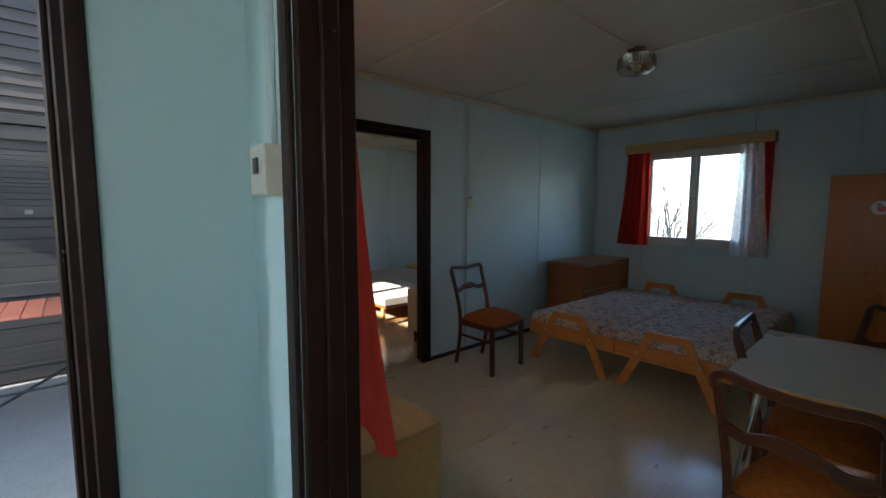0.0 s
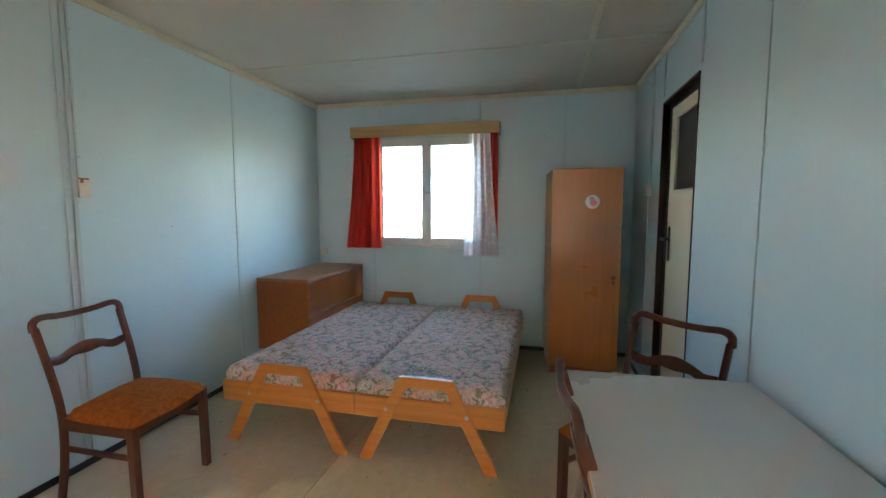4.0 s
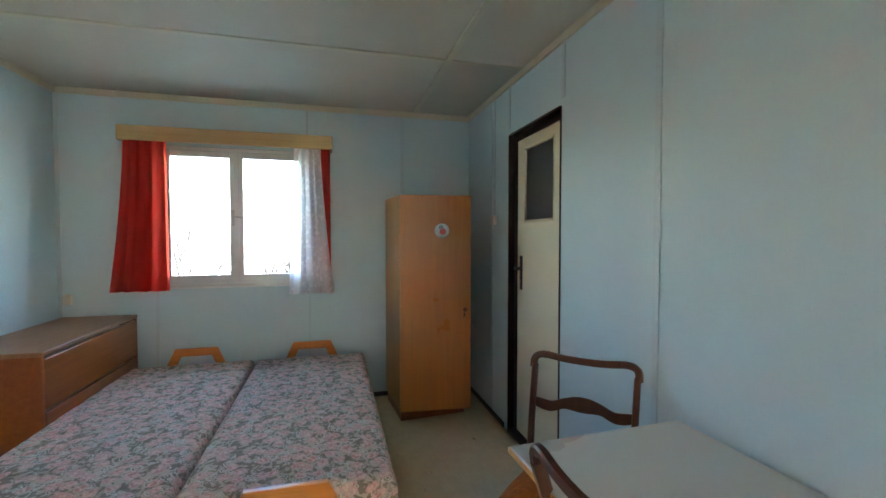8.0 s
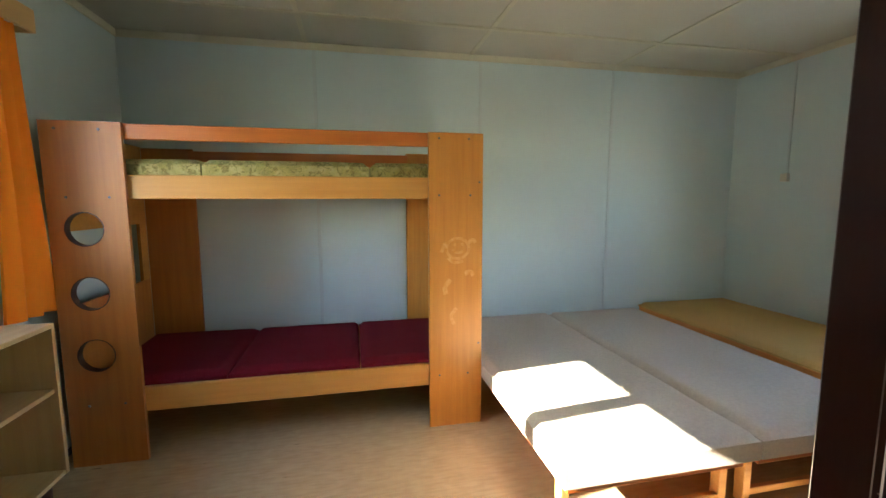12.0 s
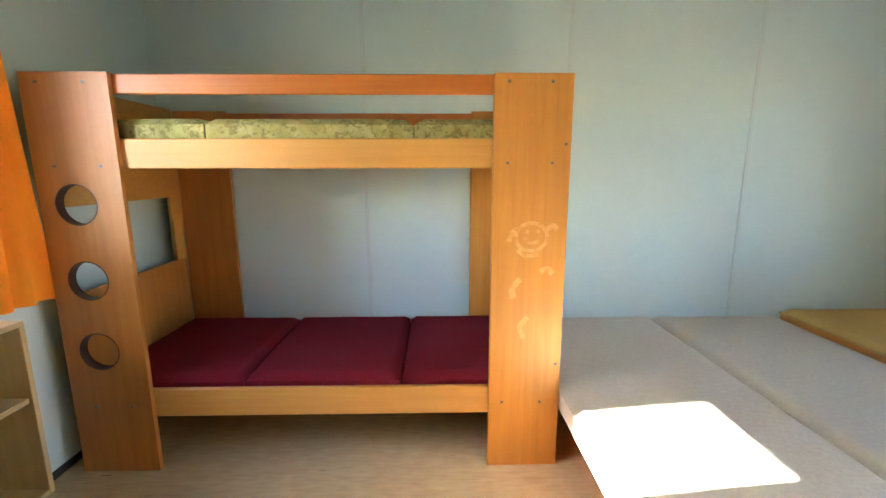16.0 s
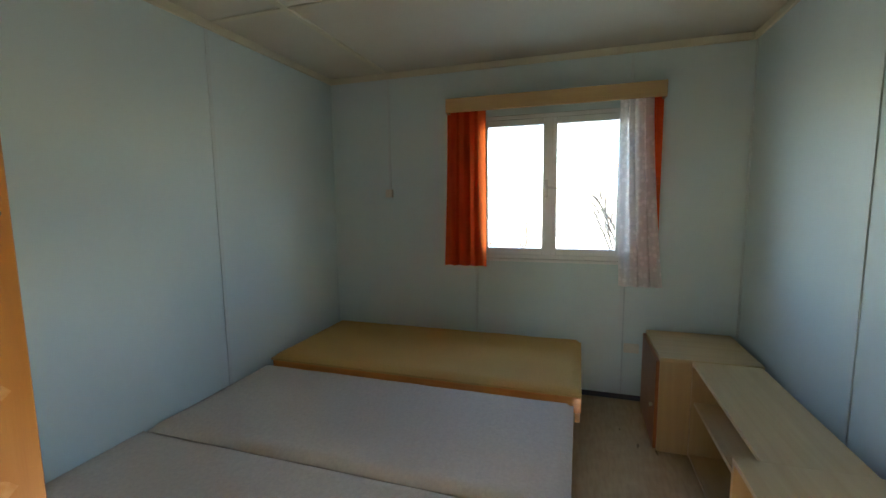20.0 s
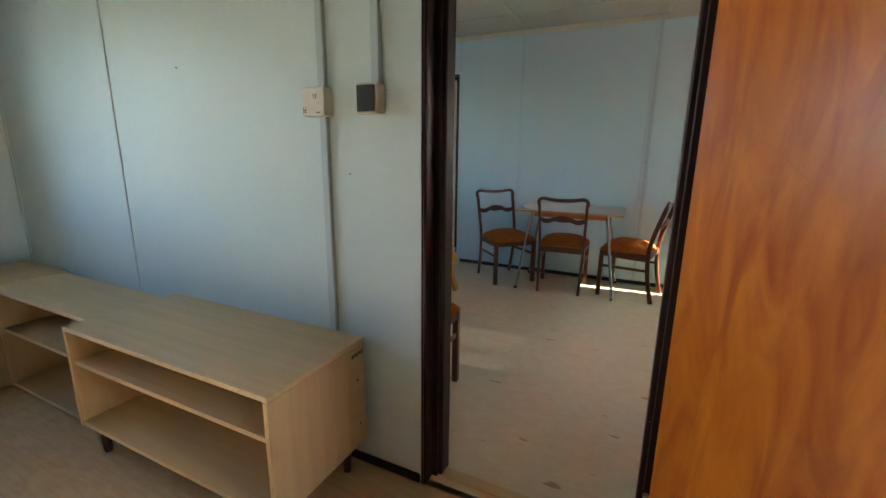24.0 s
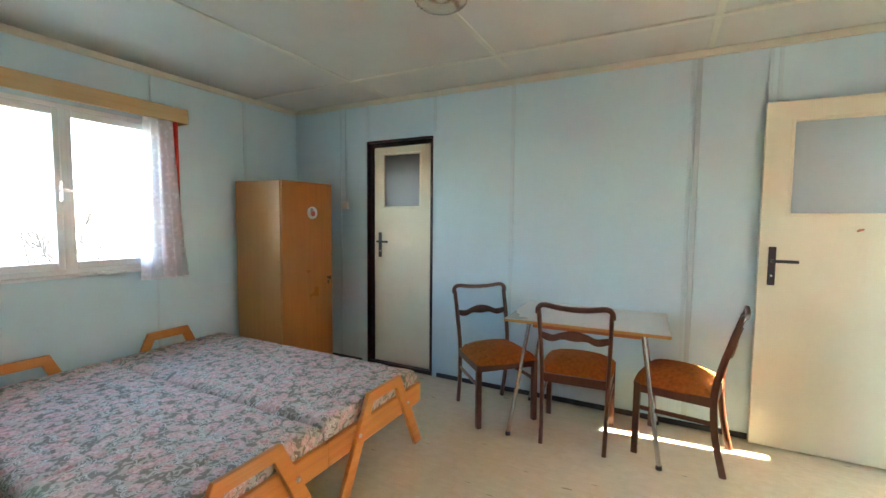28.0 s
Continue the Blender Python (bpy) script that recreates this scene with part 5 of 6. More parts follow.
corner = [o for o in bpy.data.objects if o.get("label", "").startswith("pale oak laminate cupboard")][0]
cd = part("door", boxes((0.004, 0.50, -0.018, -0.001, 0.03, 0.518), bevel=0.002), WALNUT, corner, "red-brown veneer cupboard door")
kb = bmesh.new()
cyl(kb, (0.44, -0.018, 0.25), (0.44, -0.034, 0.25), 0.008, 0.012)
part("knob", kb, PLASTIC, cd, "small pale knob")


def wall_shelf():
    d = thing("wall_shelf", "orange-brown wall shelf board in the entrance", "shelf", at=pose(-1.36, VY0, 2.015))
    part("board", boxes((0, 0.75, 0.002, 0.22, 0.0, 0.022), bevel=0.003), BEECH, d)
    for x in (0.10, 0.63):
        part("bracket", prism(bmesh.new(), [(0.002, -0.12), (0.015, -0.12), (0.18, -0.012), (0.18, -0.001), (0.002, -0.001)], x, x + 0.02, "x"), BEECH, d)
    return d


wall_shelf()


def dustpan():
    d = thing("dustpan", "red plastic dustpan lying on the entrance shelf", "dustpan", at=pose(-1.36, -1.02, 0.521, 0, 0, 20))
    red = mat("red_plastic", (0.55, 0.03, 0.02), 0.35, scale=30)
    part("pan", boxes((-0.1, 0.1, -0.1, 0.1, 0.0, 0.006), (-0.1, -0.092, -0.1, 0.1, 0.006, 0.04), (0.092, 0.1, -0.1, 0.1, 0.006, 0.04), (-0.092, 0.092, -0.1, -0.092, 0.006, 0.05), bevel=0.002), red, d)
    part("handle", boxes((-0.012, 0.012, -0.22, -0.1, 0.035, 0.05), bevel=0.005, seg=2), red, d)


dustpan()


def plastic_bag():
    bm = bmesh.new()
    bmesh.ops.create_icosphere(bm, subdivisions=4, radius=1.0)
    for v in bm.verts:
        k = 1 + 0.35 * noise.noise(v.co * 2.2) + 0.12 * noise.noise(v.co * 6)
        v.co = Vector((v.co.x * 0.085 * k, v.co.y * 0.11 * k, max(0.0, 0.05 + v.co.z * 0.06 * k)))
    ob = part("plastic_bag", bm, mat("white_thin_plastic", (0.78, 0.79, 0.80), 0.3, scale=12), smooth=True)
    ob.matrix_world = pose(-1.37, -1.20, 0.521)
    tagged(ob, "crumpled white plastic bag on the entrance shelf", "bag")


plastic_bag()


# ---- fridge ----
def fridge():
    d = thing("refrigerator", "small white enamel refrigerator in the corner", "refrigerator", at=pose(WX + 0.12, 2.92, 0))
    part("body", boxes((0, 0.50, 0, 0.50, 0.03, 0.83), bevel=0.012, seg=3), FRIDGE, d)
    part("worktop", boxes((-0.005, 0.535, -0.005, 0.505, 0.83, 0.855), bevel=0.006, seg=2), FRIDGE, d)
    dr = part("door", boxes((0.505, 0.55, 0.005, 0.495, 0.06, 0.825), bevel=0.012, seg=3), FRIDGE, d)
    part("handle", boxes((0.55, 0.578, 0.02, 0.05, 0.60, 0.80), bevel=0.007, seg=2), PLASTIC, dr, "cream plastic door handle")
    for x in (0.04, 0.46):
        for y in (0.04, 0.46):
            bm = bmesh.new()
            cyl(bm, (x, y, 0), (x, y, 0.032), 0.016)
            part("foot", bm, BLACK_METAL, d)
    return d


fridge()


# ---- bunk bed ----
def bunk():
    x0, x1, y0, y1 = -0.04, 1.978, 5.488, 6.375
    d = thing("bunk_bed", "honey-coloured veneer bunk bed with maroon and green mattresses", "bunk bed", at=pose(x0, y0, 0))
    L, W, H = x1 - x0, y1 - y0, 1.615
    t = 0.022
    # uprights; the left one has three round climbing holes
    part("upright", boxes((L - 0.297, L, 0, t, 0, H), bevel=0.003), BUNK_V, d)
    holes = [(0.14, z) for z in (0.543, 0.838, 1.136)]
    r = 0.078
    w, n = 0.318, 28
    bm = bmesh.new()
    zs = [0.0] + [v for _, z in holes for v in (z - 0.12, z + 0.12)] + [H]
    for k in range(len(zs) - 1):
        a, b = zs[k], zs[k + 1]
        if k % 2 == 0:
            box(bm, 0, w, 0, t, a, b)
            continue
        cx, cz = holes[(k - 1) // 2]
        angles = sorted([2 * math.pi * i / n for i in range(n)] + [math.atan2(vz, vx) % (2 * math.pi) for vx in (-cx, w - cx) for vz in (a - cz, b - cz)])
        rings = {}
        for y in (0.0, t):
            ring, outer = [], []
            for g in angles:
                c, s = math.cos(g), math.sin(g)
                ring.append(bm.verts.new((cx + r * c, y, cz + r * s)))
                reach = min((w - cx if c > 0 else cx) / max(abs(c), 1e-9), (b - cz if s > 0 else cz - a) / max(abs(s), 1e-9))
                outer.append(bm.verts.new((cx + reach * c, y, cz + reach * s)))
            rings[y] = (ring, outer)
        m = len(angles)
        (r0, o0), (r1, o1) = rings[0.0], rings[t]
        for i in range(m):
            q = (i + 1) % m
            bm.faces.new((r0[i], r0[q], o0[q], o0[i]))
            bm.faces.new((r1[i], o1[i], o1[q], r1[q]))
            bm.faces.new((r0[i], r1[i], r1[q], r0[q]))
            bm.faces.new((o0[i], o0[q], o1[q], o1[i]))
    bmesh.ops.remove_doubles(bm, verts=bm.verts, dist=1e-4)
    part("upright", bm, BUNK_R, d, "reddish upright board with three round climbing holes")
    for cx, cz in holes:
        bm = bmesh.new()
        turn = [2 * math.pi * i / 36 for i in range(36)]
        loops = [[bm.verts.new((cx + q * math.cos(a), y, cz + q * math.sin(a))) for a in turn] for q, y in ((r + 0.001, -0.0015), (r - 0.003, -0.0015), (r - 0.003, t + 0.012), (r + 0.001, t + 0.012))]
        for p, q in zip(loops, loops[1:] + loops[:1]):
            for i in range(36):
                bm.faces.new((p[i], p[(i + 1) % 36], q[(i + 1) % 36], q[i]))
        bmesh.ops.recalc_face_normals(bm, faces=bm.faces)
        part("hole_edging", bm, EDGE_DARK, d, "dark brown edging of the climbing hole", smooth=True)
    part("rear_upright", boxes((0.02, 0.32, W - t, W, 0, H - 0.02), bevel=0.003), BUNK_R, d)
    part("rear_upright", boxes((L - 0.31, L - 0.02, W - t, W, 0, H - 0.02), bevel=0.003), BUNK_V, d)
    # end panels; the left one has an opening between lower and upper board
    # both lower boards are carried on to the floor, unseen, to shade the underside
    part("end_panel", boxes((0.002, 0.02, t, W - t, 0.015, 0.76), bevel=0.002), BUNK_R, d)
    part("end_panel", boxes((0.002, 0.02, t, W - t, 1.12, 1.60), (0.002, 0.02, t, 0.06, 0.76, 1.12), (0.002, 0.02, W - 0.11, W - t, 0.76, 1.12)), BUNK_H, d)
    part("end_panel", boxes((L - 0.02, L - 0.002, t, W - t, 0.015, 0.40), (L - 0.02, L - 0.002, t, W - t, 1.25, 1.58)), BUNK_H, d)
    # rails
    part("lower_rail", boxes((0.28, L - 0.29, 0.001 + t, 0.024 + t, 0.238, 0.362), bevel=0.004), BUNK_H, d)
    part("upper_rail", boxes((0.27, L - 0.29, 0.001 + t, 0.024 + t, 1.271, 1.383), bevel=0.004), BUNK_H, d)
    part("guard_rail", boxes((0.28, L - 0.29, t + 0.001, t + 0.022, 1.542, 1.614), bevel=0.004), BUNK_D, d, "darker orange guard rail")
    part("rear_rail", boxes((0.3, L - 0.3, W - t - 0.024, W - t, 1.30, 1.58), bevel=0.003), BUNK_D, d)
    part("rear_rail", boxes((0.3, L - 0.3, W - t - 0.024, W - t, 0.25, 0.36), bevel=0.003), BUNK_H, d)
    part("bed_board", boxes((0.02, L - 0.02, 0.05, W - 0.05, 0.27, 0.285)), BUNK_H, d)
    part("bed_board", boxes((0.02, L - 0.02, 0.05, W - 0.05, 1.30, 1.315)), BUNK_H, d)
    bolts = [(0.06, 1.58), (0.23, 1.58), (0.08, 1.28), (0.25, 1.28), (0.09, 0.3), (0.24, 0.3), (L - 0.24, 1.585), (L - 0.08, 1.585), (L - 0.24, 1.29), (L - 0.07, 1.29), (L - 0.02, 1.36), (L - 0.24, 0.3), (L - 0.08, 0.3), (L - 0.02, 0.47)]
    for x, z in bolts:
        bm = bmesh.new()
        cyl(bm, (x, 0.001, z), (x, -0.003, z), 0.007, 0.005, n=10)
        part("bolt", bm, IRON, d)
    # cushions
    for xs, z0, z1, m, lab in (([0.03, 0.68, 1.35, L - 0.03], 0.287, 0.40, MAROON, "maroon mattress cushion"), ([0.03, 0.62, 1.42, L - 0.03], 1.317, 1.46, GREEN_FAB, "green patterned mattress cushion")):
        for a, b in zip(xs, xs[1:]):
            mattress(d, "mattress_cushion", a + 0.003, b - 0.003, 0.055, W - 0.055, z0, z1, m, 0.03, label=lab)
    # smiling face rubbed in chalk on the broad upright
    chalk = mat("pale_chalk", (0.62, 0.345, 0.125), 0.8, other=(0.53, 0.225, 0.04), scale=45, amount=1.0)
    cx, cz = L - 0.13, 1.005

    def stroke(pts, w=0.010):
        bm = bmesh.new()
        sweep(bm, [(p[0], -0.0004, p[1]) for p in arc([(q[0], 0, q[1]) for q in pts], 4) for p in [(p.x, p.z)]], 0.001, w * 1.45, (0, 1, 0))
        part("chalk_stroke", bm, chalk, d)
    stroke([(cx + 0.062 * math.cos(a * 0.26) - 0.01, cz + 0.055 * math.sin(a * 0.26)) for a in range(25)], 0.011)
    stroke([(cx - 0.005 + 0.034 * math.cos(3.5 + a * 0.25), cz + 0.005 + 0.028 * math.sin(3.5 + a * 0.25)) for a in range(9)], 0.009)
    for ex in (-0.028, 0.012):
        stroke([(cx + ex, cz + 0.014), (cx + ex + 0.004, cz + 0.028)], 0.010)
    stroke([(cx - 0.10, cz - 0.02), (cx - 0.085, cz + 0.02), (cx - 0.07, cz + 0.03)], 0.014)
    stroke([(cx + 0.05, cz + 0.03), (cx + 0.075, cz + 0.045), (cx + 0.09, cz + 0.03)], 0.014)
    stroke([(cx - 0.05, cz - 0.17), (cx - 0.08, cz - 0.21), (cx - 0.075, cz - 0.25)], 0.018)
    stroke([(cx + 0.03, cz - 0.14), (cx + 0.06, cz - 0.13), (cx + 0.08, cz - 0.15)], 0.018)
    stroke([(cx - 0.03, cz - 0.42), (cx - 0.045, cz - 0.37), (cx - 0.015, cz - 0.33)], 0.014)
    stroke([(cx - 0.065, cz - 0.05), (cx - 0.03, cz - 0.075), (cx + 0.02, cz - 0.07)], 0.012)
    return d


bunk()


# ---- bedroom beds ----
def low_bed(name, label, x0, x1, y0, y1, h, fab, frame_mat, front_lip):
    d = thing(name, label, "bed", "bedroom beds", pose(x0, y0, 0))
    L, W = x1 - x0, y1 - y0
    z0 = h - (0.035 if front_lip else 0.10)
    if front_lip:
        for k, q in enumerate(((0.0, 0.026, 0.0, W - 0.01), (L - 0.026, L - 0.002, 0.0, W - 0.01), (0.026, L - 0.026, 0.0, 0.024), (0.026, L - 0.026, W - 0.032, W - 0.01))):
            part("frame_rail", boxes((*q, z0 - 0.085, z0 - 0.001), bevel=0.004), BEECH_Y if k < 2 else BEECH, d, "orange varnished wooden bed rail")
        part("bracket", boxes((0.03, 0.06, 0.004, 0.03, z0 - 0.15, z0 - 0.086), bevel=0.004), BEECH, d)
    part("frame", boxes((0.03, L - 0.03, 0.04, W - 0.035, z0 - 0.05, z0 - 0.002), bevel=0.004), frame_mat, d)
    mattress(d, "mattress", 0.0, L, 0.0, W, z0, h, fab, 0.03)
    for x in (0.04, L - 0.075):
        for y in (0.10, W - 0.12):
            part("leg", boxes((x, x + 0.035, y, y + 0.05, 0, z0 - 0.05), bevel=0.003), BEECH, d)
    part("cross_bar", boxes((0.075, L - 0.075, 0.105, 0.13, 0.03, 0.06), bevel=0.003), BEECH, d)
    return d


low_bed("low_bed", "low bed with grey-beige woven cover beside the bunk", 1.983, 2.805, 4.525, 6.38, 0.365, GREY_FAB, WALNUT, 0)
low_bed("low_bed", "low bed with grey-beige woven cover in the middle", 2.812, 3.60, 4.525, 6.38, 0.365, GREY_FAB, WALNUT, 0)
low_bed("low_bed", "low bed with mustard yellow cover under the window", 3.64, 4.485, 4.488, 6.38, 0.405, YEL_FAB, BEECH_Y, 1)


# ---- lamps, switches, conduits ----
def ceiling_lamp(x, y, z, label, tall=0.075):
    d = thing("ceiling_lamp", label, "lamp", "ceiling lamps", pose(x, y, z))
    bm = bmesh.new()
    cyl(bm, (0, 0, -0.045), (0, 0, 0), 0.062, 0.058, n=28)
    part("mount", bm, LAMP_METAL, d, "tarnished copper-coloured mount", smooth=True)
    part("bracket", boxes((-0.095, 0.095, -0.014, 0.014, -0.05, -0.04), bevel=0.002), mat("copper_red_bracket", (0.35, 0.13, 0.09), 0.45, 0.3), d, "copper red bracket")
    hold = bmesh.new()
    cyl(hold, (0, 0, -0.085), (0, 0, -0.045), 0.02, 0.024, n=20)
    part("bulb_holder", hold, PLASTIC, d, "white bulb holder", smooth=True)
    for k in range(3):
        a = k * 2.094 + 0.4
        part("clip", bar(bmesh.new(), (0.05 * math.cos(a), 0.05 * math.sin(a), -0.012), (0.108 * math.cos(a), 0.108 * math.sin(a), -0.055), 0.014, 0.006), LAMP_METAL, d)
    bm = bmesh.new()
    prof = [(0.098, -0.048), (0.103, -0.052), (0.109, -0.08), (0.110, -0.105), (0.104, -0.13), (0.070, -0.15), (0.0, -0.155)]
    n = 48
    rings = []
    for r, zz in prof:
        rings.append([bm.verts.new(((r + (0.005 if i % 2 else 0) * (r > 0.06)) * math.cos(2 * math.pi * i / n), (r + (0.005 if i % 2 else 0) * (r > 0.06)) * math.sin(2 * math.pi * i / n), zz)) for i in range(n)] if r else [bm.verts.new((0, 0, zz))])
    for a, b in zip(rings, rings[1:]):
        for i in range(n):
            bm.faces.new((a[i], a[(i + 1) % n], b[(i + 1) % n], b[i]) if len(b) > 1 else (a[i], a[(i + 1) % n], b[0]))
    bmesh.ops.recalc_face_normals(bm, faces=bm.faces)
    part("glass_shade", bm, LAMP_GLASS, d, "ribbed clear glass shade", smooth=True)
    return d


ceiling_lamp(2.15, 1.905, HL, "round ribbed glass ceiling lamp with copper mount")
ceiling_lamp(2.19, 4.92, HB, "round ribbed glass ceiling lamp in the bedroom")


def conduit(name, label, x0, x1, y0, y1, z0, z1):
    d = thing(name, label, "conduit", "cable conduits", pose((x0 + x1) / 2, (y0 + y1) / 2, z0))
    hx, hy, h = (x1 - x0) / 2, (y1 - y0) / 2, z1 - z0
    part("cover", boxes((-hx, hx, -hy, hy, 0, h), bevel=0.004, seg=2), CONDUIT, d)
    for z in [v for v in (0.1, 0.7, 1.3, 1.9) if v < h - 0.05]:
        nail = bmesh.new()
        cyl(nail, (hx + 0.006, hy - 0.012 if hy < 0.02 else 0, z), (hx - 0.001, hy - 0.012 if hy < 0.02 else 0, z), 0.004, n=8)
        part("nail", nail, STEEL, d)
    return d


def switch_box(label, x0, x1, y0, y1, z0, z1, plate=None, axis="y", out=1):
    d = thing("switch", label, "switch", "switches and sockets", pose((x0 + x1) / 2, (y0 + y1) / 2, z0))
    cx, cy = (x0 + x1) / 2, (y0 + y1) / 2
    part("housing", boxes((x0 - cx, x1 - cx, y0 - cy, y1 - cy, 0, z1 - z0), bevel=0.004, seg=2), PLASTIC, d)
    h = z1 - z0
    if plate:
        pw = 0.012 if plate == "small" else (x1 - x0 if axis == "y" else y1 - y0) / 2 - 0.006
        ph = (h * 0.42, h * 0.75) if plate == "small" else (0.006, h - 0.006)
        m = DARK_PLASTIC
        if axis == "y":
            yy = (y1 if out > 0 else y0) - cy
            part("rocker", boxes((-pw, pw, min(yy, yy + out * 0.005), max(yy, yy + out * 0.005), *ph), bevel=0.002), m, d, "dark rocker")
        else:
            xx = (x1 if out > 0 else x0) - cx
            part("rocker", boxes((min(xx, xx + out * 0.005), max(xx, xx + out * 0.005), -pw, pw, *ph), bevel=0.002), m, d, "dark rocker")
    return d


# living room
conduit("conduit", "painted cable conduit beside the batten above the switch", 2.19, 2.202, PY0 - 0.012, PY0, 1.46, HL - 0.045)
conduit("conduit", "painted pipe along the panel joint", 2.162, 2.182, PY0 - 0.016, PY0, 0.04, HL - 0.045)
switch_box("yellowed switch box on the partition", 2.182, 2.236, PY0 - 0.028, PY0, 1.36, 1.455)
old_switch = [o for o in bpy.data.objects if o.get("label", "").startswith("yellowed switch box on the partition")][0]
rust = mat("rusty_brown_stain", (0.16, 0.07, 0.035), 0.7, other=(0.30, 0.16, 0.08), scale=90, amount=1.0)
part("broken_edge", boxes((-0.026, 0.022, -0.0144, 0.012, 0.0885, 0.0965), (0.0262, 0.0272, -0.010, 0.006, 0.03, 0.075), (-0.022, -0.006, -0.0146, -0.0138, 0.072, 0.09), bevel=0.0004), rust, old_switch, "rust-brown broken upper edge")
conduit("conduit", "painted conduit rising behind the table", 1.112, 1.142, SY, SY + 0.007, 0.04, HL - 0.045)
switch_box("small white socket by the wardrobe", 3.85, 3.91, SY, SY + 0.03, 1.405, 1.47)
conduit("conduit", "thin conduit above the wall socket", 3.875, 3.885, SY + 0.001, SY + 0.008, 1.47, HL - 0.045)
switch_box("small white socket in the corner behind the chest", EX - 0.035, EX, 3.36, 3.41, 0.85, 0.92, axis="x", out=-1)
conduit("conduit", "thin cable cover over the window", EX - 0.01, EX, 1.79, 1.802, 2.09, HL - 0.045)
switch_box("light switch by the entrance door, living room side", WX, WX + 0.035, 1.475, 1.54, 1.40, 1.53, "small", "x", 1)
# vestibule
conduit("conduit", "painted cable conduit above the entrance switch", WX - OW - 0.014, WX - OW, 1.515, 1.54, 1.47, 2.36)
switch_box("yellowed light switch in the entrance", WX - OW - 0.04, WX - OW, 1.485, 1.57, 1.37, 1.47, "small", "x", -1)
# bedroom
conduit("conduit", "painted cable conduit down the bedroom wall", 2.066, 2.096, PY1, PY1 + 0.018, 0.04, 1.308)
conduit("conduit", "painted cable conduit above the junction box", 2.066, 2.096, PY1, PY1 + 0.018, 1.40, HB - 0.045)
conduit("conduit", "painted cable conduit above the light switch", 1.85, 1.88, PY1, PY1 + 0.018, 1.40, HB - 0.045)
switch_box("yellowed junction box with small labels", 2.048, 2.143, PY1, PY1 + 0.045, 1.308, 1.40)
switch_box("light switch with large dark rocker plate", 1.84, 1.92, PY1, PY1 + 0.045, 1.31, 1.40, "large", "y", 1)
switch_box("small white socket on the bedroom wall", EX - 0.03, EX, 5.885, 5.94, 1.40, 1.46, axis="x", out=-1)


def nails(parent_name, label, pts):
    d = thing(parent_name, label, "nails")
    for p, q in pts:
        bm = bmesh.new()
        cyl(bm, p, q, 0.0022, n=8)
        part("nail", bm, IRON, d)


nails("wall_nails", "small dark nails stuck in the bedroom partition", [((x, PY1 - 0.002, z), (x, PY1 + 0.006, z)) for x, z in ((1.985, 1.12), (2.85, 1.52))])
nails("wall_nails", "small dark nails stuck in the living room walls", [((x, PY0 + 0.002, z), (x, PY0 - 0.006, z)) for x, z in ((1.77, 1.41), (2.72, 1.2))] )

# pencil marks on the junction box and stencil on the shelf's end
jb = [o for o in bpy.data.objects if o.get("label", "").startswith("yellowed junction box")][0]
ink = mat("dark_ink", (0.03, 0.025, 0.02), 0.7)
part("label_mark", boxes((0.03, 0.044, 0.0226, 0.0232, 0.012, 0.014), (0.03, 0.044, 0.0226, 0.0232, 0.018, 0.020), (0.031, 0.033, 0.0226, 0.0232, 0.008, 0.03), (0.040, 0.042, 0.0226, 0.0232, 0.008, 0.03),
                         (-0.014, -0.002, 0.0226, 0.0232, 0.056, 0.058), (-0.014, -0.002, 0.0226, 0.0232, 0.068, 0.070), (-0.014, -0.012, 0.0226, 0.0232, 0.056, 0.07), (-0.004, -0.002, 0.0226, 0.0232, 0.056, 0.07),
                         (-0.03, -0.012, 0.0226, 0.0232, 0.01, 0.013)), ink, jb)
sh = [o for o in bpy.data.objects if o.get("label", "").startswith("pale oak laminate shelf unit along")][0]
part("stencil_mark", boxes(*[(1.0576, 1.0581, 0.362 + k * 0.013, 0.371 + k * 0.013, 0.490 + 0.002 * (k % 2), 0.505) for k in range(5)]), ink, sh)
part("end_strip", boxes((1.0552, 1.0575, 0.345, 0.436, 0.14, 0.525), bevel=0.001), OAK_Y, sh, "paler cover strip on the end panel")
for y, z in ((0.39, 0.40), (0.40, 0.22)):
    bm = bmesh.new()
    cyl(bm, (1.0576, y, z), (1.0582, y, z), 0.005, n=8)
    part("peg_hole", bm, ink, sh)


switch_box("small socket low on the bedroom wall", EX - 0.012, EX, 4.12, 4.215, 0.335, 0.40, axis="x", out=-1)
conduit("conduit", "thin cable cover under the bedroom window", EX - 0.007, EX, 4.218, 4.228, 0.04, 0.80)


# ---- entrance things ----
# added lace, out of view: halves the sun that reaches the entrance
curtain("curtain", "unseen white lace curtain added to thin the sun in the entrance", LACE, VX + 0.07, (-0.66, 0.34), (-0.64, 0.33), 0.95, 2.20, 9, 0.014, seed=14)


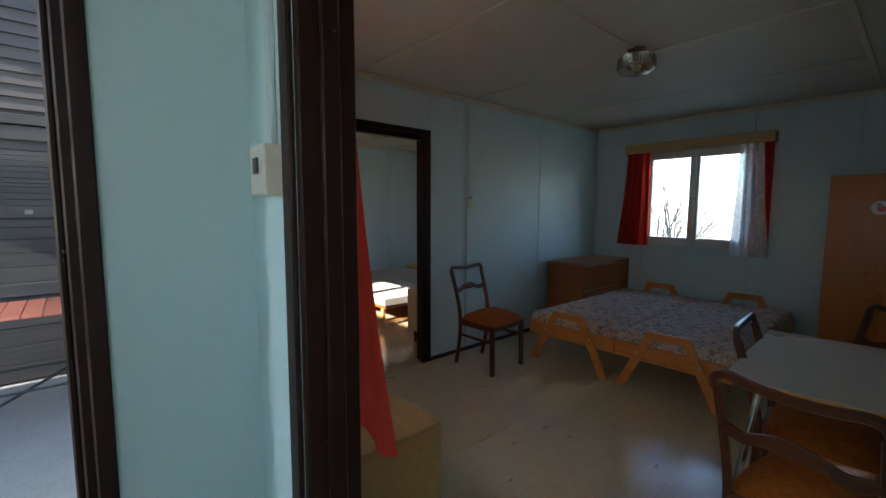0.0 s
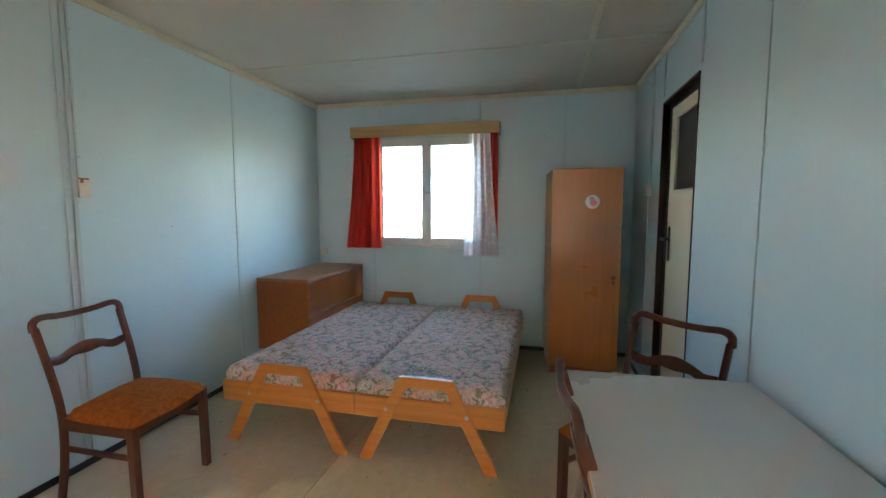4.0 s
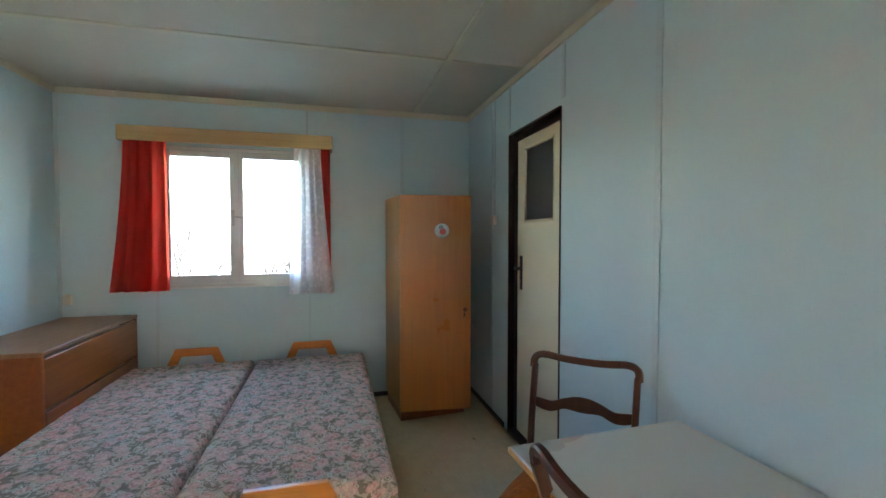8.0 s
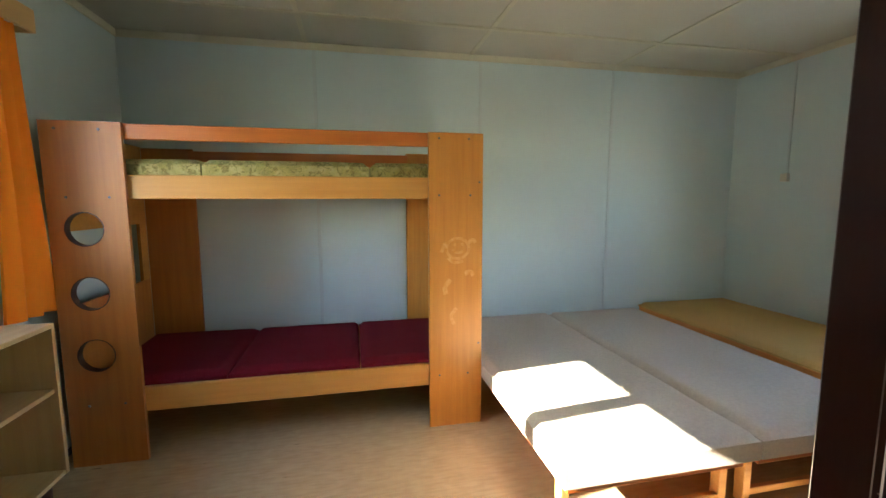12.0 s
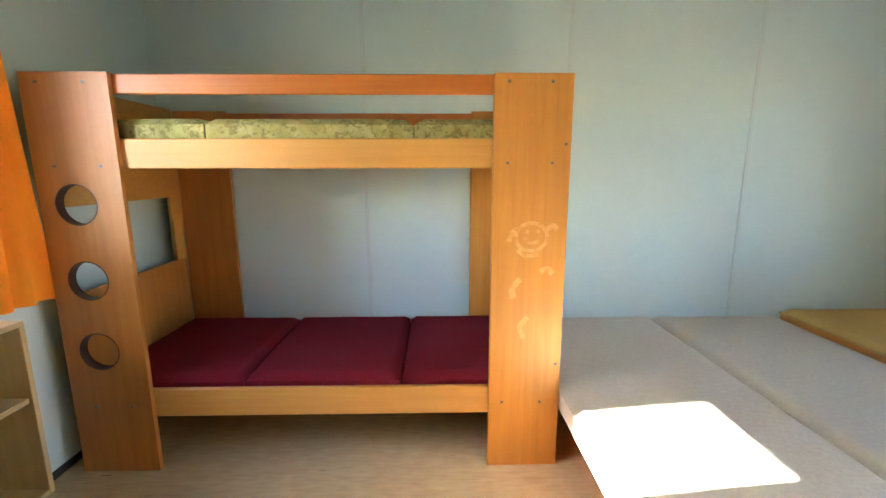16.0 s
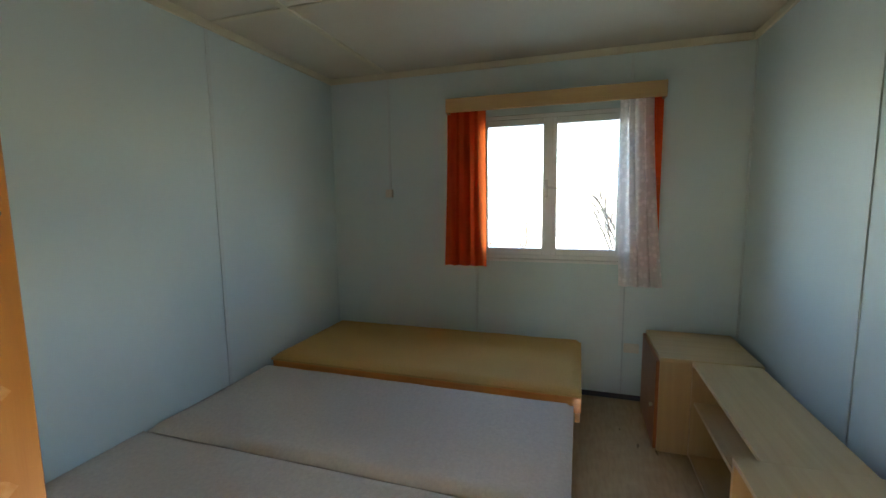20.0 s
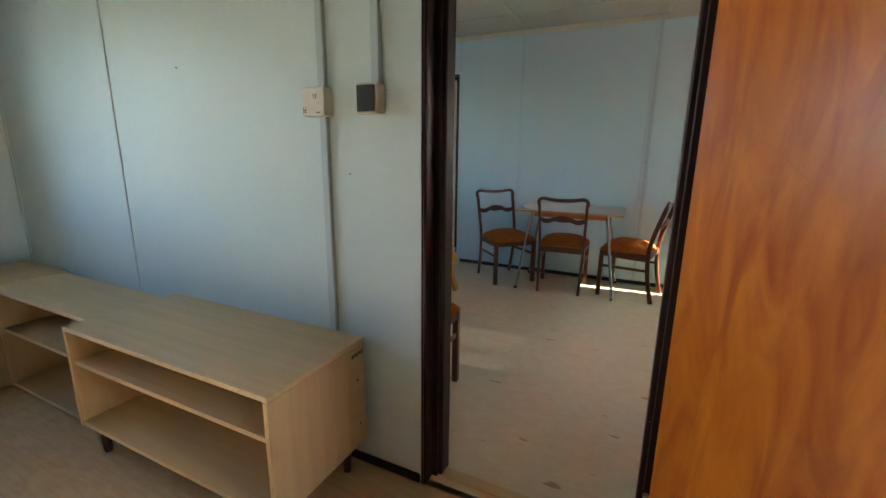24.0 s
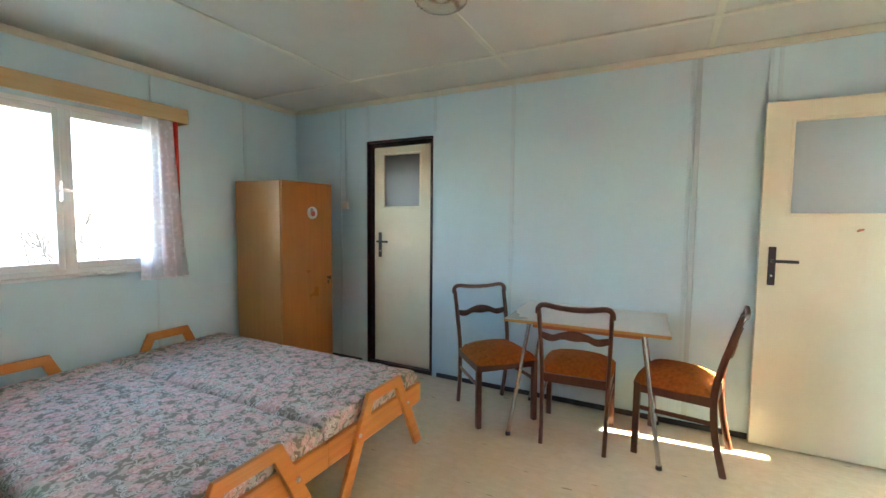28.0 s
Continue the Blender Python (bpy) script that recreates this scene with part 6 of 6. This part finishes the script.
def broom():
    d = thing("broom", "broom with green bristle head leaning upside down", "broom", at=pose(-1.34, -1.30, 0.465))
    bm = bmesh.new()
    cyl(bm, (0, 0.0, 0.0), (-0.10, -0.16, 0.80), 0.011)
    part("stick", bm, mat("pink_brown_stick", (0.45, 0.25, 0.20), 0.5), d, smooth=True)
    bm = bmesh.new()
    box(bm, -0.15, 0.15, -0.03, 0.03, 0, 0.04, bevel=0.01, seg=2)
    bmesh.ops.transform(bm, matrix=pose(-0.10, -0.17, 0.80, 14, 10, 70), verts=bm.verts)
    part("head", bm, mat("lime_green_plastic", (0.25, 0.60, 0.06), 0.4), d, "lime green plastic head")
    bm = bmesh.new()
    for k in range(60):
        x, y = random.Random(k).uniform(-0.14, 0.14), random.Random(k + 99).uniform(-0.025, 0.025)
        cyl(bm, (x, y, 0.04), (x * 1.05, y * 1.5, 0.09), 0.006, 0.004, n=5)
    bmesh.ops.transform(bm, matrix=pose(-0.10, -0.17, 0.80, 14, 10, 70), verts=bm.verts)
    part("bristles", bm, mat("dark_green_bristles", (0.06, 0.10, 0.05), 0.8), d)


broom()


# ---- yard ----
structure("ground", boxes((-60, 60, -60, 60, -0.5, -0.35)), GRASS, "dry grassy ground reaching to the horizon", category="ground")
structure("pavement", boxes((-4.5, WX - OW - 0.002, VY1 + 0.092, 5.9, -0.349, -0.06)), PAVING, "pale concrete paving of the yard", category="pavement")

shed = thing("shed", "weathered timber shed with a grey board door and low eaves", "shed", at=pose(0, -0.31, 0))
part("wall", boxes((-3.4, WX - OW - 0.02, 5.68, 5.76, -0.06, 3.9)), SIDING, shed)
for k in range(42):
    z = -0.05 + k * 0.051
    bm = bmesh.new()
    prism(bm, [(5.68, z), (5.68, z + 0.049), (5.668, z + 0.049), (5.642, z)], -0.495, WX - OW - 0.03, "x")
    part("siding_board", bm, SIDING, shed)
for k in range(18):
    z = -0.02 + k * 0.115
    part("siding_board", boxes((-3.3, -1.445, 5.65, 5.68, z, z + 0.112), bevel=0.004), SIDING, shed)
part("roof", boxes((-3.4, WX - OW - 0.03, 5.3, 7.5, 3.902, 4.0)), SIDING, shed)
for k in range(19):
    z = 2.10 + k * 0.095
    bm = bmesh.new()
    prism(bm, [(5.68, z), (5.68, z + 0.093), (5.664, z + 0.093), (5.645, z)], -3.3, WX - OW - 0.03, "x")
    part("siding_board", bm, SIDING, shed)
porch = thing("porch_roof", "low dark porch roof over the yard door", "roof")
for k in range(9):
    part("roof_board", boxes((-1.75, WX - OW - 0.02, 1.80 + k * 0.12, 1.915 + k * 0.12, 2.30 - k * 0.025, 2.32 - k * 0.025)), POST_DARK, porch)
for x in (-1.7, WX - OW - 0.1):
    part("rafter", bar(bmesh.new(), (x, 1.80, 2.37), (x, 2.88, 2.145), 0.05, 0.07), POST_DARK, porch)
sdoor = part("door", boxes((-1.39, -0.55, 5.645, 5.675, -0.05, 1.975)), SIDING_GREY, shed, "weathered grey board door")
rnd = random.Random(5)
# narrow boards above the latch rail, wide ones below it
for z, end, least, most in ((-0.045, 0.635, 0.11, 0.16), (0.75, 1.255, 0.09, 0.13), (1.36, 1.86, 0.034, 0.052)):
    while z < end - 0.02:
        h = min(rnd.uniform(least, most), end - z)
        part("board", boxes((-1.388, -0.552, 5.630 + rnd.uniform(0, 0.004), 5.645, z, z + h - 0.004), bevel=0.002), SIDING_GREY, sdoor)
        z += h
for z0, z1 in ((0.64, 0.745), (1.26, 1.355), (1.865, 1.97)):
    part("rail", boxes((-1.288, -0.645, 5.618, 5.645, z0, z1), bevel=0.004), SIDING_GREY, sdoor)
for x in (-1.388, -0.643):
    part("stile", boxes((x, x + 0.09, 5.612, 5.629, -0.03, 1.97), bevel=0.004), SIDING_GREY, sdoor)
for x in (-1.44, -0.545):
    part("door_post", boxes((x, x + 0.045, 5.61, 5.68, -0.05, 2.08), bevel=0.004), POST_DARK, shed)
part("door_head", boxes((-1.39, -0.55, 5.61, 5.68, 1.985, 2.06), bevel=0.004), SIDING_GREY, shed)
bm = boxes((-0.85, -0.80, 5.612, 5.618, 1.29, 1.325), bevel=0.002)
cyl(bm, (-0.825, 5.615, 1.307), (-0.825, 5.58, 1.307), 0.010)
part("latch", bm, IRON, sdoor)
# unseen block, added to cut the low sun through the bedroom's west window
sun_screen = thing("outbuilding", "unseen timber block added to keep low sun off the bedroom floor", "outbuilding")
part("wall", boxes((-3.7, -3.5, 2.75, 5.0, -0.35, 3.14)), SIDING, sun_screen)
part("roof", boxes((-4.6, -3.45, 2.7, 5.05, 3.142, 3.24)), SIDING, sun_screen)


def garden_table():
    d = thing("garden_table", "garden table with terracotta plank top on thin dark legs", "table", at=pose(-1.25, 4.25, -0.06))
    for k in range(8):
        part("top_plank", boxes((0.005 + k * 0.1, 0.1 + k * 0.1, 0, 0.62, 0.72, 0.74), bevel=0.004), BRICK_TILE, d)
    for x in (0.03, 0.77):
        for y in (0.04, 0.58):
            bm = bmesh.new()
            cyl(bm, (x, y, 0), (x, y, 0.72), 0.011)
            part("leg", bm, BLACK_METAL, d)
    for y in (0.04, 0.58):
        bm = bmesh.new()
        cyl(bm, (0.03, y, 0.25), (0.77, y, 0.25), 0.009)
        part("stretcher", bm, BLACK_METAL, d)
    bm = bmesh.new()
    cyl(bm, (0.03, 0.04, 0.06), (0.77, 0.58, 0.30), 0.010)
    part("brace", bm, BLACK_METAL, d)


garden_table()


def bush(x, y, z, h, seed):
    """Bare twigs of a leafless shrub."""
    rnd = random.Random(seed)
    d = thing("shrub", "leafless shrub with fine grey twigs outside the window", "shrub", "shrubs outside", pose(x, y, z))
    bm = bmesh.new()

    def grow(p, way, length, r, depth):
        q = p + way * length
        cyl(bm, p, q, r, r * 0.65, n=5)
        if depth:
            for _ in range(3):
                v = (way + Vector((rnd.uniform(-0.7, 0.7), rnd.uniform(-0.7, 0.7), rnd.uniform(-0.1, 0.5)))).normalized()
                grow(p + way * length * rnd.uniform(0.5, 1.0), v, length * rnd.uniform(0.6, 0.85), r * 0.6, depth - 1)
    for _ in range(5):
        grow(Vector((rnd.uniform(-0.2, 0.2), rnd.uniform(-0.3, 0.3), 0)), Vector((rnd.uniform(-0.3, 0.3), rnd.uniform(-0.4, 0.4), 1)).normalized(), h * 0.4, 0.022, 3)
    part("twigs", bm, BARK, d)


bush(7.4, 0.9, -0.35, 2.6, 1)
bush(8.2, 2.4, -0.35, 2.2, 2)
bush(7.2, 3.6, -0.35, 2.8, 3)
bush(9.0, 5.6, -0.35, 2.0, 4)
